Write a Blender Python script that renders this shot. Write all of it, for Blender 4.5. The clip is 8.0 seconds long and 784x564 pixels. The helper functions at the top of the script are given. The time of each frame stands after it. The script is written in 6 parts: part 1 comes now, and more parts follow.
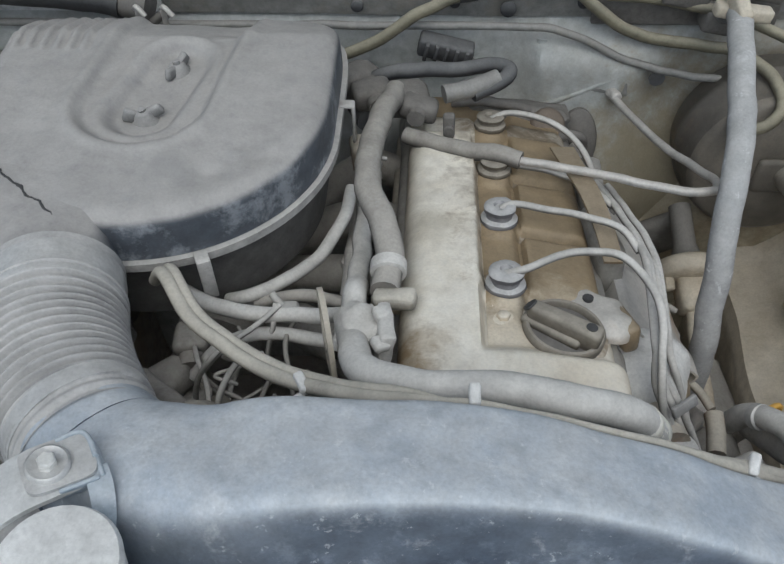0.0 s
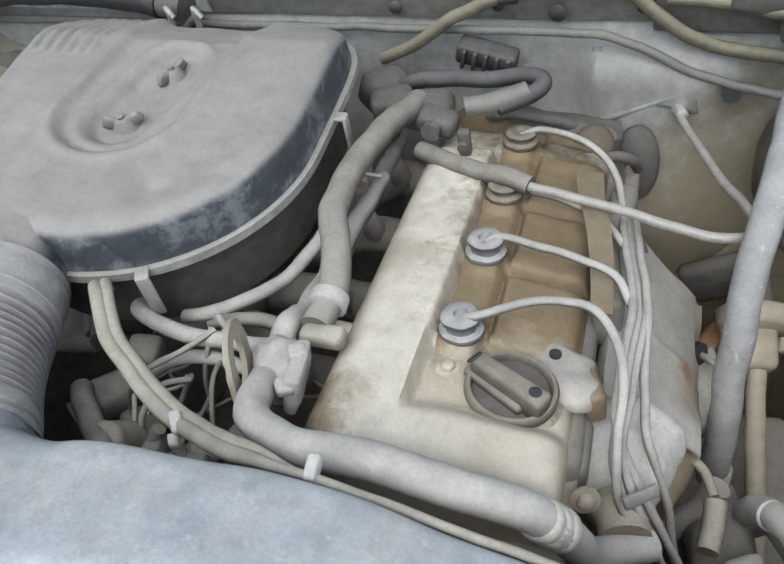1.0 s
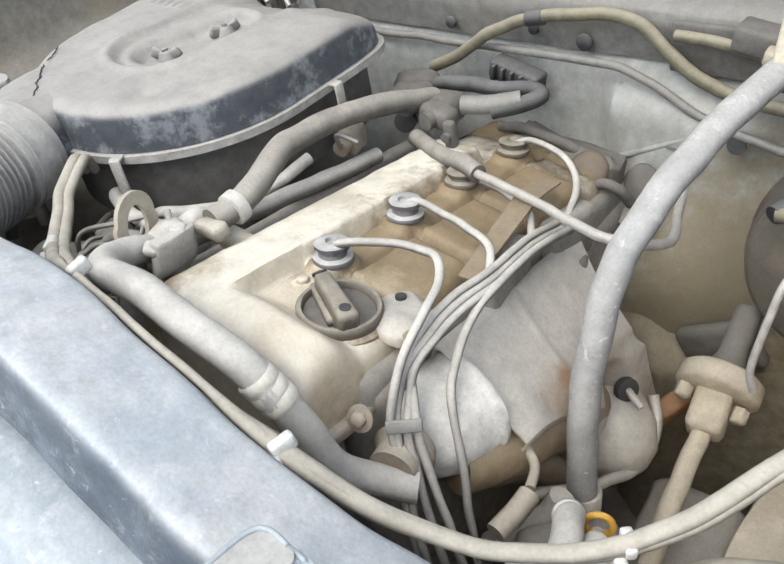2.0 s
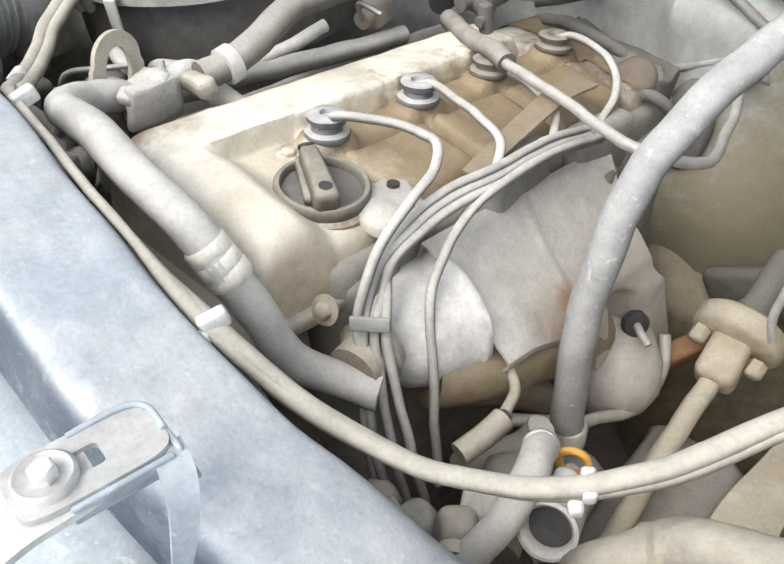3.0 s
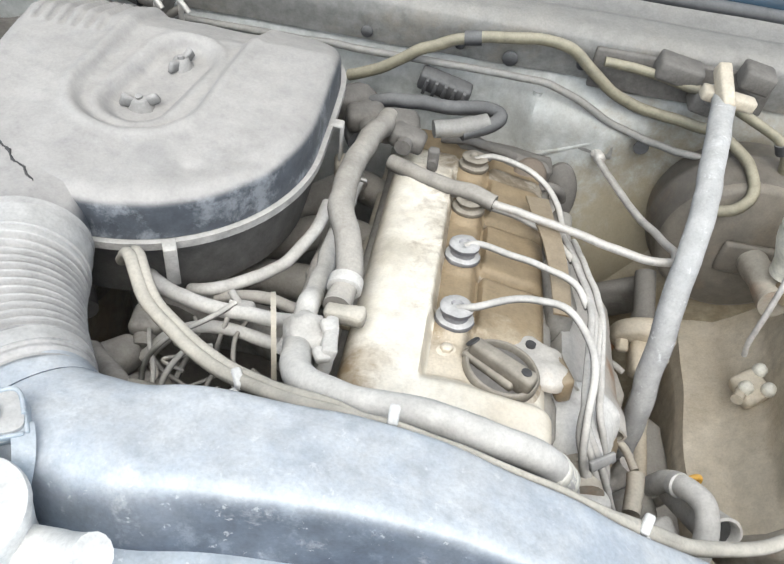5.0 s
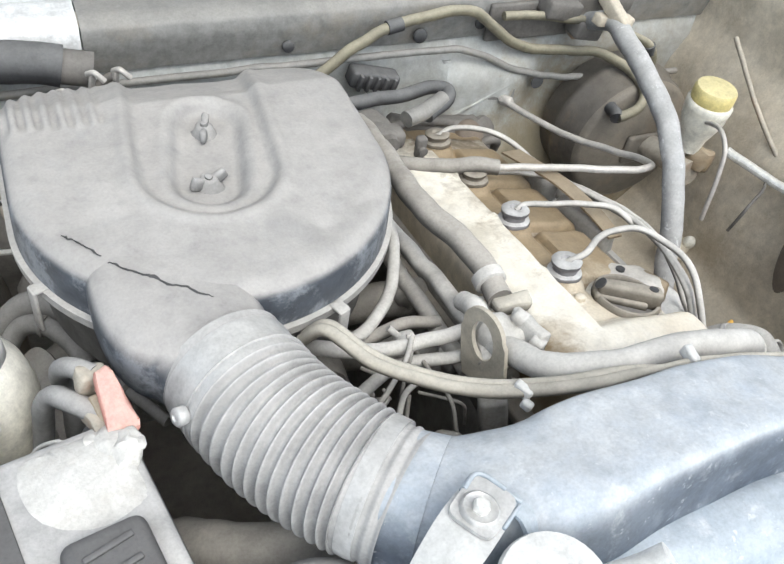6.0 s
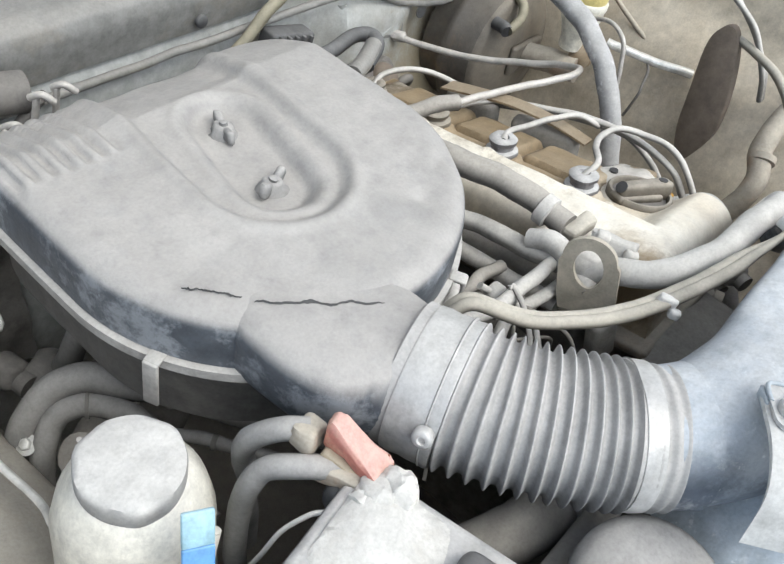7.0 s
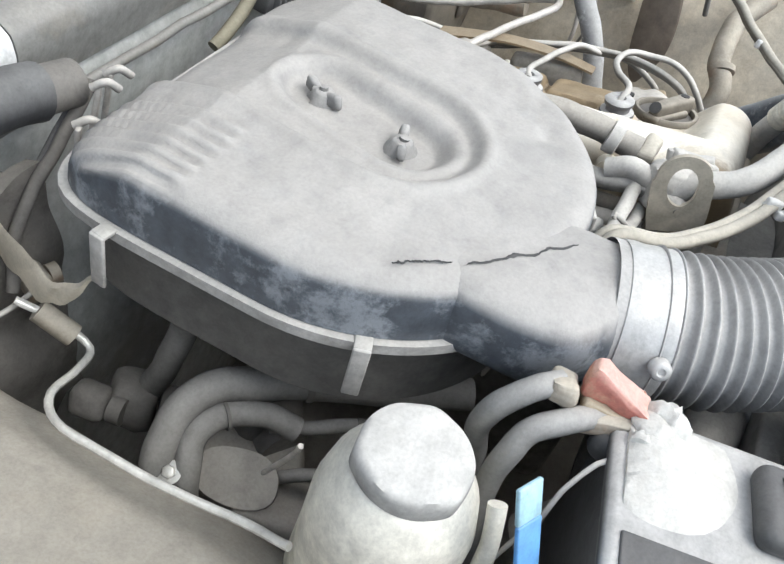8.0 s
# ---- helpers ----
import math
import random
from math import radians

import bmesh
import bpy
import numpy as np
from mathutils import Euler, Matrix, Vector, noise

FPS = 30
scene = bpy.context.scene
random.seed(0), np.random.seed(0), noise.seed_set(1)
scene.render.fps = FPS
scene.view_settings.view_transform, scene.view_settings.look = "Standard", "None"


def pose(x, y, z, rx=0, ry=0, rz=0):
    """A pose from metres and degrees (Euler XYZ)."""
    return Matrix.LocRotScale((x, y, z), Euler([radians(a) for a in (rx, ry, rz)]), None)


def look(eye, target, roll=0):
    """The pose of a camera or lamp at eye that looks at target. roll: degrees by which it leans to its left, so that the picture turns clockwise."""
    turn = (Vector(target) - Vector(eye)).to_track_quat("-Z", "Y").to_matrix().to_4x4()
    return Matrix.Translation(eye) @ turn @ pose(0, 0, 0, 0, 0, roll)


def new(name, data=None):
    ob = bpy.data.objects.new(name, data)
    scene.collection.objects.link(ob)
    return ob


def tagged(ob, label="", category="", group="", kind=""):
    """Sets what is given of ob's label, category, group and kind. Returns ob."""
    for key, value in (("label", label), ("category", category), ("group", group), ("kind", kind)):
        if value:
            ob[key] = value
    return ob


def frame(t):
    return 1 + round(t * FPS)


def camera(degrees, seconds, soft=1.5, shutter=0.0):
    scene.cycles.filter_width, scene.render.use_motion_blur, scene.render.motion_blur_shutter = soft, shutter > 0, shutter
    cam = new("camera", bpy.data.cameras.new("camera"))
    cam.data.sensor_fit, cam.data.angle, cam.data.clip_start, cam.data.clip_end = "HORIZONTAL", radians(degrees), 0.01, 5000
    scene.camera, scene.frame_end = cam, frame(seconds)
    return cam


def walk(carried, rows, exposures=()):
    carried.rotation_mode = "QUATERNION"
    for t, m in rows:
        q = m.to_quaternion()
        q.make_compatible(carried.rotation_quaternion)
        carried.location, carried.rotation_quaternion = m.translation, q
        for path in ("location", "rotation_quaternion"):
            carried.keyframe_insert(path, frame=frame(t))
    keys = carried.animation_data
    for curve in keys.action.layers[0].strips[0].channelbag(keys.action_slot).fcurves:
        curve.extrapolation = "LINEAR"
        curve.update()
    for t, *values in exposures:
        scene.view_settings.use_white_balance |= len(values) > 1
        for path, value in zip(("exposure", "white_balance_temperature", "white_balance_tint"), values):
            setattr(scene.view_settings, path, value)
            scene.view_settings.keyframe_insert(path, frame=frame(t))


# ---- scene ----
cam = camera(51.0, 8.0, soft=1.5)
PATH = [
    (0, (0.034, 0.046, 1.529), (-0.044, 1.354, 0.018), -1.2),
    (0.5, (0.081, 0.112, 1.521), (-0.132, 1.365, -0.023), -5.5),
    (1, (0.207, 0.137, 1.499), (-0.326, 1.347, -0.001), -11.8),
    (1.2, (0.302, 0.137, 1.461), (-0.453, 1.33, 0.044), -11.5),
    (2.3, (0.514, 0.143, 1.393), (-0.645, 1.201, 0.153), -8.9),
    (2.5, (0.506, 0.169, 1.381), (-0.63, 1.132, 0.046), -6.8),
    (3, (0.503, 0.188, 1.342), (-0.609, 1.126, -0.031), -6.9),
    (3.5, (0.493, 0.177, 1.35), (-0.541, 1.165, -0.048), -5.6),
    (4, (0.431, 0.136, 1.429), (-0.364, 1.176, -0.083), 1.8),
    (4.2, (0.364, 0.101, 1.457), (-0.296, 1.275, -0.021), 5.3),
    (4.5, (0.232, 0.047, 1.514), (-0.179, 1.378, 0.079), 6.8),
    (4.7, (0.162, 0.025, 1.535), (-0.093, 1.375, 0.082), 7.2),
    (5.8, (-0.241, 0.074, 1.562), (0.28, 1.318, 0.085), 12.4),
    (6, (-0.331, 0.085, 1.548), (0.4, 1.267, 0.11), 11.9),
    (6.5, (-0.421, 0.147, 1.521), (0.523, 1.181, 0.092), 15.1),
    (6.8, (-0.479, 0.219, 1.487), (0.642, 1.105, 0.087), 16.0),
    (7, (-0.539, 0.285, 1.487), (0.675, 0.996, 0.065), 15.5),
    (7.5, (-0.623, 0.388, 1.464), (0.712, 0.885, 0.06), 17.4),
    (8, (-0.647, 0.47, 1.423), (0.744, 0.8, 0.024), 17.8),
]
walk(cam, [(t, look(eye, target, roll)) for t, eye, target, roll in PATH],
     exposures=[(0.0, -0.17, 6200, 4), (0.5, -0.02, 6250, 4), (1.0, 0.23, 6350, 4), (2.3, 0.9, 6700, 6), (3.5, 0.98, 6700, 6), (4.5, 0.95, 6550, 5), (5.8, 0.88, 6500, 5), (6.5, 0.82, 6490, 5), (7.0, 0.82, 6480, 5), (7.5, 0.92, 6460, 5), (8.0, 1.0, 6450, 5)])

# ---- sky and sun ----
world = bpy.data.worlds.new("overcast_sky")
scene.world = world
world.use_nodes = True
wn = world.node_tree
sky = wn.nodes.new("ShaderNodeTexSky")
sky.sky_type, sky.sun_disc = "NISHITA", False
sky.sun_elevation, sky.sun_rotation = radians(58), radians(160)
sky.air_density, sky.dust_density = 1.0, 2.5
haze = wn.nodes.new("ShaderNodeHueSaturation")
haze.inputs["Saturation"].default_value = 0.6
wn.links.new(sky.outputs[0], haze.inputs["Color"])
wn.links.new(haze.outputs[0], wn.nodes["Background"].inputs[0])
wn.nodes["Background"].inputs[1].default_value = 0.15
sun = new("sun", bpy.data.lights.new("sun", "SUN"))
sun.data.energy, sun.data.angle, sun.data.color = 0.95, radians(45), (1.0, 0.97, 0.92)
sun.matrix_world = look((-0.5, -1.2, 3.2), (0.0, 0.5, 1.0))


# ---- materials ----
DUST = (0.47, 0.45, 0.43)


def dusty(name, base, dust=0.7, dust_col=DUST, rough=0.8, metal=0.0, stain=None, stain_scale=14.0, stain_amount=0.5, lo=0.05, hi=0.85, bump=0.25, grain=180.0, spots=0.0, dust2=None, dust2_scale=12.0, even=0.5, mottle=1.0, marks=()):
    """A surface with its own colour, blotches of a second colour and a coat of dust on what faces up."""
    m = bpy.data.materials.new(name)
    m.use_nodes = True
    nt = m.node_tree
    bsdf = nt.nodes["Principled BSDF"]
    link = nt.links.new

    def node(kind, **values):
        n = nt.nodes.new(kind)
        for k, v in values.items():
            n.inputs[k].default_value = v
        return n

    def mix(a, b, fac):
        n = nt.nodes.new("ShaderNodeMix")
        n.data_type = "RGBA"
        for socket, v in ((0, fac), (6, a), (7, b)):
            if isinstance(v, (float, int)):
                n.inputs[socket].default_value = v
            elif isinstance(v, tuple):
                n.inputs[socket].default_value = (*v, 1)
            else:
                link(v, n.inputs[socket])
        return n.outputs[2]

    def ramp(source, a, b, top=1.0, low=0.0):
        n = node("ShaderNodeMapRange", **{"From Min": a, "From Max": b, "To Min": low, "To Max": top})
        n.clamp = True
        link(source, n.inputs["Value"])
        return n.outputs[0]

    def times(a, b):
        n = nt.nodes.new("ShaderNodeMath")
        n.operation = "MULTIPLY"
        link(a, n.inputs[0])
        link(b, n.inputs[1])
        return n.outputs[0]

    where = nt.nodes.new("ShaderNodeTexCoord")
    geo = nt.nodes.new("ShaderNodeNewGeometry")
    up = nt.nodes.new("ShaderNodeSeparateXYZ")
    link(geo.outputs["Normal"], up.inputs[0])

    def noisy(scale, detail=5.0, rough_n=0.6, warp=0.0):
        n = node("ShaderNodeTexNoise", Scale=scale, Detail=detail, Roughness=rough_n, Distortion=warp)
        link(where.outputs["Object"], n.inputs["Vector"])
        return n.outputs["Fac"]

    coarse, fine, speck = noisy(9.0, 7.0, 0.68, 0.1), noisy(70.0, 4.0), noisy(grain, 3.0)
    col = mix(tuple(c * 0.72 for c in base), tuple(min(1, c * 1.2) for c in base), ramp(fine, 0.3, 0.7))
    if stain:
        col = mix(col, stain, ramp(noisy(stain_scale, 8.0, 0.74, 0.12), 0.5, 0.62, stain_amount))
    cover = times(ramp(up.outputs[2], lo, hi, dust), ramp(coarse, 0.25, 0.52, 1.0, even))
    cover = times(cover, ramp(fine, 0.15, 0.5, 1.0, 0.75))
    soil = mix(tuple(c * 0.86 for c in dust_col), tuple(min(1, c * 1.1) for c in dust_col), ramp(noisy(22.0, 9.0, 0.74, 0.1), 0.3, 0.7))
    if dust2:
        soil = mix(soil, dust2, ramp(noisy(dust2_scale, 9.0, 0.74, 0.15), 0.4, 0.62, 0.9))
    col = mix(col, soil, cover)
    for centre, reach, colour, amount in marks:
        gap = nt.nodes.new("ShaderNodeVectorMath")
        gap.operation = "DISTANCE"
        link(where.outputs["Object"], gap.inputs[0])
        gap.inputs[1].default_value = centre
        frayed = nt.nodes.new("ShaderNodeMath")
        frayed.operation = "MULTIPLY_ADD"
        link(noisy(40.0, 8.0, 0.7, 0.2), frayed.inputs[0])
        frayed.inputs[1].default_value = -reach * 1.6
        link(gap.outputs["Value"], frayed.inputs[2])
        col = mix(col, colour, ramp(frayed.outputs[0], -reach * 0.45, reach * 0.25, 0.0, amount))
    if spots:
        col = mix(col, (0.72, 0.73, 0.74), ramp(noisy(38.0, 6.0, 0.68, 0.2), 0.58, 0.7, spots))
        col = mix(col, (0.74, 0.75, 0.76), ramp(noisy(120.0, 4.0, 0.7, 0.3), 0.63, 0.68, spots))
    # fine soiling over everything: smudges and specks
    smudge = times(ramp(noisy(48.0, 9.0, 0.78, 0.1), 0.3, 0.62, 1.06, 1 - 0.13 * mottle), ramp(noisy(420.0, 2.0), 0.3, 0.6, 1.05, 1 - 0.07 * mottle))
    tint = nt.nodes.new("ShaderNodeMix")
    tint.data_type, tint.blend_type = "RGBA", "MULTIPLY"
    tint.inputs[0].default_value = 1.0
    link(col, tint.inputs[6])
    link(smudge, tint.inputs[7])
    link(tint.outputs[2], bsdf.inputs["Base Color"])
    link(ramp(cover, 0.0, 1.0, min(1.0, rough + 0.15), rough - 0.1), bsdf.inputs["Roughness"])
    bsdf.inputs["Metallic"].default_value = metal
    b = node("ShaderNodeBump", Strength=bump, Distance=0.0012)
    lump = nt.nodes.new("ShaderNodeMath")
    lump.operation = "ADD"
    link(speck, lump.inputs[0])
    link(fine, lump.inputs[1])
    link(lump.outputs[0], b.inputs["Height"])
    link(b.outputs[0], bsdf.inputs["Normal"])
    return m


M_LID = dusty("dusty_black_plastic", (0.075, 0.085, 0.102), 0.98, (0.388, 0.374, 0.363), 0.55, lo=0.25, hi=0.72, stain=(0.27, 0.29, 0.32), stain_scale=30, stain_amount=0.8, even=0.9, mottle=0.45, bump=0.3,
              marks=(((0.035, -0.098, 0.11), 0.02, (0.27, 0.265, 0.262), 0.55), ((0.052, -0.112, 0.11), 0.014, (0.28, 0.275, 0.27), 0.5), ((-0.09, -0.06, 0.09), 0.03, (0.47, 0.455, 0.44), 0.4)))
M_RIM = dusty("dusty_gasket_metal", (0.4, 0.39, 0.38), 0.9, (0.56, 0.545, 0.52), 0.5, lo=-0.1, hi=0.7, stain=(0.2, 0.19, 0.18), stain_scale=30)
M_PAN = dusty("grimy_black_metal", (0.115, 0.112, 0.108), 0.85, (0.36, 0.35, 0.34), 0.7, stain=(0.1, 0.097, 0.092), stain_scale=18)
M_DUCT = dusty("blue_grey_plastic", (0.078, 0.097, 0.13), 0.97, (0.6, 0.622, 0.645), 0.5, lo=0.2, hi=0.75, stain=(0.24, 0.275, 0.32), stain_scale=26, stain_amount=0.5, dust2=(0.4, 0.45, 0.515), dust2_scale=11, spots=0.35, even=0.72)
M_SUPPORT = dusty("blue_white_paint", (0.38, 0.44, 0.5), 0.6, (0.48, 0.51, 0.54), 0.5, stain=(0.2, 0.28, 0.37), stain_scale=15, stain_amount=0.6, spots=0.5)
M_ARM = dusty("white_painted_steel", (0.58, 0.585, 0.58), 0.6, (0.55, 0.548, 0.54), 0.5, stain=(0.36, 0.36, 0.36), stain_scale=24, stain_amount=0.5)
M_BELL = dusty("pale_dusted_steel", (0.7, 0.695, 0.68), 0.6, (0.68, 0.67, 0.65), 0.5)
M_RIBBED = dusty("dusty_ribbed_rubber", (0.27, 0.268, 0.268), 0.95, (0.5, 0.49, 0.482), 0.8, lo=-0.3, hi=0.75)
M_CLAMP = dusty("dusty_steel_clamp", (0.5, 0.5, 0.5), 0.7, (0.58, 0.57, 0.555), 0.4, 0.2)
M_ALU = dusty("dusty_cast_aluminium", (0.5, 0.43, 0.32), 0.97, (0.85, 0.82, 0.75), 0.5, 0.0, stain=(0.34, 0.27, 0.18), stain_scale=9, stain_amount=0.6, lo=0.0, hi=0.85, dust2=(0.78, 0.73, 0.63), dust2_scale=7, bump=0.12, mottle=0.5,
              marks=(((-0.071, -0.195, 0.072), 0.046, (0.25, 0.18, 0.1), 0.95), ((-0.07, -0.225, 0.07), 0.046, (0.27, 0.2, 0.12), 0.9), ((0.06, -0.2, 0.075), 0.05, (0.56, 0.47, 0.35), 0.35), ((-0.05, -0.03, 0.06), 0.03, (0.42, 0.38, 0.3), 0.55),
                     ((0.05, -0.105, 0.06), 0.065, (0.38, 0.3, 0.2), 0.85), ((0.064, -0.05, 0.048), 0.09, (0.27, 0.205, 0.13), 0.97), ((0.062, 0.03, 0.033), 0.098, (0.23, 0.175, 0.115), 1.0),
                     ((0.058, 0.12, 0.018), 0.1, (0.2, 0.155, 0.105), 1.0), ((0.02, 0.215, 0.01), 0.085, (0.2, 0.16, 0.115), 0.95)))
M_BROWN = dusty("oil_browned_aluminium", (0.26, 0.195, 0.12), 0.65, (0.37, 0.29, 0.19), 0.55, stain=(0.16, 0.115, 0.065), stain_scale=20, stain_amount=0.6,
                marks=(((0.0, -0.185, 0.065), 0.09, (0.72, 0.66, 0.56), 0.95), ((0.06, -0.15, 0.055), 0.07, (0.6, 0.53, 0.42), 0.75)))
M_TAN = dusty("oil_stained_cast_aluminium", (0.27, 0.21, 0.14), 0.6, (0.38, 0.32, 0.24), 0.55, stain=(0.2, 0.135, 0.075), stain_scale=20, stain_amount=0.6)
M_CAP = dusty("oily_cap", (0.12, 0.105, 0.085), 0.8, (0.42, 0.385, 0.33), 0.6, lo=0.0, hi=0.95, stain=(0.06, 0.05, 0.035), stain_scale=26, stain_amount=0.8)
M_BOOT = dusty("pale_grey_rubber", (0.13, 0.13, 0.145), 0.9, (0.6, 0.595, 0.59), 0.6, lo=0.1, hi=0.95, stain=(0.08, 0.08, 0.08), stain_scale=40)
M_CABLE = dusty("dusty_cable", (0.19, 0.185, 0.175), 0.92, (0.62, 0.6, 0.57), 0.8, lo=-0.02, hi=0.6, stain=(0.14, 0.13, 0.12), stain_scale=35, stain_amount=0.7)
M_HOSE = dusty("dusty_rubber_hose", (0.12, 0.112, 0.103), 0.92, (0.45, 0.425, 0.39), 0.8, lo=-0.15, hi=0.7, stain=(0.11, 0.1, 0.09), stain_scale=25)
M_THICK = dusty("dusty_corrugated_loom", (0.2, 0.2, 0.205), 0.9, (0.51, 0.508, 0.505), 0.8, lo=-0.25, hi=0.5, stain=(0.22, 0.23, 0.25), stain_scale=24, stain_amount=0.7, spots=0.5)
M_OLIVE = dusty("olive_loom", (0.17, 0.155, 0.11), 0.8, (0.42, 0.39, 0.305), 0.8, lo=0.1, hi=0.85, stain=(0.09, 0.085, 0.07), stain_scale=14, stain_amount=0.7)
M_PIPE = dusty("dusty_steel_pipe", (0.46, 0.44, 0.42), 0.75, (0.64, 0.61, 0.57), 0.5, 0.2)
M_BRIGHT = dusty("bare_bright_metal", (0.78, 0.78, 0.76), 0.4, (0.76, 0.74, 0.7), 0.35, 0.3)
M_BLACK = dusty("black_rubber", (0.04, 0.041, 0.045), 0.6, (0.26, 0.26, 0.26), 0.7, lo=-0.1, hi=0.9)
# Base colours of these two are lifted to stand in for haze in gaps.
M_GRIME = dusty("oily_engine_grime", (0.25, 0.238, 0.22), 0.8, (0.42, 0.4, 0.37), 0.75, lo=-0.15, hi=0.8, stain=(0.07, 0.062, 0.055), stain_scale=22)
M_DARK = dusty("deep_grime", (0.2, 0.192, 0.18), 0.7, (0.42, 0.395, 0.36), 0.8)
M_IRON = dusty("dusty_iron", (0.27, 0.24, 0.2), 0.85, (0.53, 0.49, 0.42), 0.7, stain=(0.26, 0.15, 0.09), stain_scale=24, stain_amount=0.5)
M_SHIELD = dusty("dusty_heat_shield", (0.5, 0.47, 0.43), 0.85, (0.6, 0.58, 0.55), 0.5, 0.05, stain=(0.46, 0.33, 0.22), stain_scale=9, stain_amount=0.35, lo=-0.3, hi=0.8, marks=(((0.008, 0.0, 0.066), 0.014, (0.4, 0.22, 0.12), 0.75), ((0.0, -0.02, 0.05), 0.034, (0.45, 0.32, 0.22), 0.6)))
M_WALL = dusty("dusty_white_paint", (0.44, 0.462, 0.462), 0.6, (0.36, 0.352, 0.332), 0.5, stain=(0.3, 0.285, 0.25), stain_scale=5, stain_amount=0.6, lo=-0.6, hi=0.9, dust2=(0.45, 0.465, 0.46), dust2_scale=7, mottle=0.6,
               marks=(((0.3, -0.05, 0.37), 0.17, (0.27, 0.235, 0.17), 0.95), ((0.4, -0.05, 0.42), 0.19, (0.27, 0.235, 0.17), 0.95), ((0.24, -0.05, 0.34), 0.09, (0.27, 0.235, 0.17), 0.9)))
M_FENDER = dusty("mud_tan_paint", (0.53, 0.475, 0.385), 0.75, (0.64, 0.585, 0.5), 0.7, lo=-0.4, hi=0.8, stain=(0.31, 0.245, 0.16), stain_scale=8, stain_amount=0.6, dust2=(0.48, 0.42, 0.33), dust2_scale=10)
M_GREYFENDER = dusty("grey_dusty_paint", (0.34, 0.32, 0.285), 0.8, (0.38, 0.36, 0.325), 0.7, stain=(0.36, 0.3, 0.22), stain_scale=8, stain_amount=0.6)
M_COWL = dusty("dusty_grey_paint", (0.22, 0.218, 0.212), 0.8, (0.31, 0.3, 0.285), 0.5, stain=(0.24, 0.21, 0.17), stain_scale=11)
M_BODY = dusty("white_body_paint", (0.8, 0.81, 0.82), 0.3, (0.68, 0.67, 0.65), 0.35, bump=0.08)
M_BOOSTER = dusty("booster_black", (0.085, 0.078, 0.072), 0.7, (0.21, 0.19, 0.163), 0.5, lo=-0.1, hi=0.9, stain=(0.17, 0.12, 0.08), stain_amount=0.6)
M_BOOSTFACE = dusty("mud_dusted_black_paint", (0.11, 0.1, 0.088), 0.85, (0.27, 0.24, 0.2), 0.5, lo=-0.7, hi=0.8, stain=(0.2, 0.15, 0.1), stain_amount=0.5)
M_DEEPBROWN = dusty("deep_brown", (0.13, 0.105, 0.085), 0.7, (0.23, 0.19, 0.155), 0.7, lo=-0.5, hi=0.8)
M_CREAM = dusty("translucent_white_plastic", (0.76, 0.74, 0.66), 0.5, (0.68, 0.66, 0.62), 0.45)
M_YELLOW = dusty("faded_yellow_plastic", (0.68, 0.58, 0.25), 0.45, (0.66, 0.62, 0.45), 0.5)
M_WHITE = dusty("white_plastic", (0.72, 0.72, 0.71), 0.4, (0.64, 0.63, 0.61), 0.45)
M_ORANGE = dusty("orange_plastic", (0.75, 0.42, 0.06), 0.15, (0.6, 0.5, 0.35), 0.5)
M_RED = dusty("faded_red_plastic", (0.55, 0.2, 0.16), 0.75, (0.68, 0.5, 0.45), 0.6, stain=(0.6, 0.42, 0.28), stain_scale=60)
M_RUST = dusty("flaking_rust", (0.4, 0.2, 0.1), 0.5, (0.5, 0.34, 0.22), 0.8, stain=(0.2, 0.09, 0.05), stain_scale=40)
M_COPPER = dusty("corroded_brass", (0.36, 0.28, 0.18), 0.7, (0.5, 0.46, 0.38), 0.6, 0.1)
M_BLUE = dusty("blue_tape", (0.08, 0.3, 0.68), 0.35, (0.4, 0.58, 0.75), 0.5)
M_BATTERY = dusty("dusty_battery_case", (0.07, 0.07, 0.072), 0.99, (0.54, 0.532, 0.525), 0.6, lo=0.2, hi=0.7)
M_CRUST = dusty("white_corrosion", (0.66, 0.65, 0.615), 0.7, (0.56, 0.55, 0.535), 0.7, bump=0.8, stain=(0.5, 0.47, 0.42), stain_scale=60, stain_amount=0.7)
M_PLATE = dusty("dark_label", (0.07, 0.07, 0.07), 0.5, (0.22, 0.215, 0.215), 0.6)
M_CAPGREY = dusty("dusty_grey_cap", (0.34, 0.335, 0.325), 0.97, (0.6, 0.59, 0.575), 0.7, lo=-0.2, hi=0.8)
# Rubber brown, lifted for haze; also the shade colour of the recess blocks.
M_CLUTTER = dusty("dusty_dark_brown", (0.14, 0.132, 0.124), 0.8, (0.22, 0.208, 0.195), 0.8, lo=-0.3, hi=0.8, stain=(0.05, 0.045, 0.04), stain_scale=30)
M_EYE = dusty("dusty_tan_steel", (0.45, 0.41, 0.335), 0.8, (0.5, 0.46, 0.39), 0.6, lo=-0.6, hi=0.6)
M_LOOM = dusty("dusty_tan_loom", (0.2, 0.185, 0.16), 0.9, (0.54, 0.51, 0.45), 0.8, lo=-0.15, hi=0.6, stain=(0.2, 0.185, 0.155), stain_scale=35, stain_amount=0.7)
M_COOL = dusty("pale_dusty_rubber", (0.42, 0.41, 0.395), 0.95, (0.62, 0.605, 0.58), 0.8, lo=-0.4, hi=0.6, stain=(0.34, 0.33, 0.315), stain_scale=25)
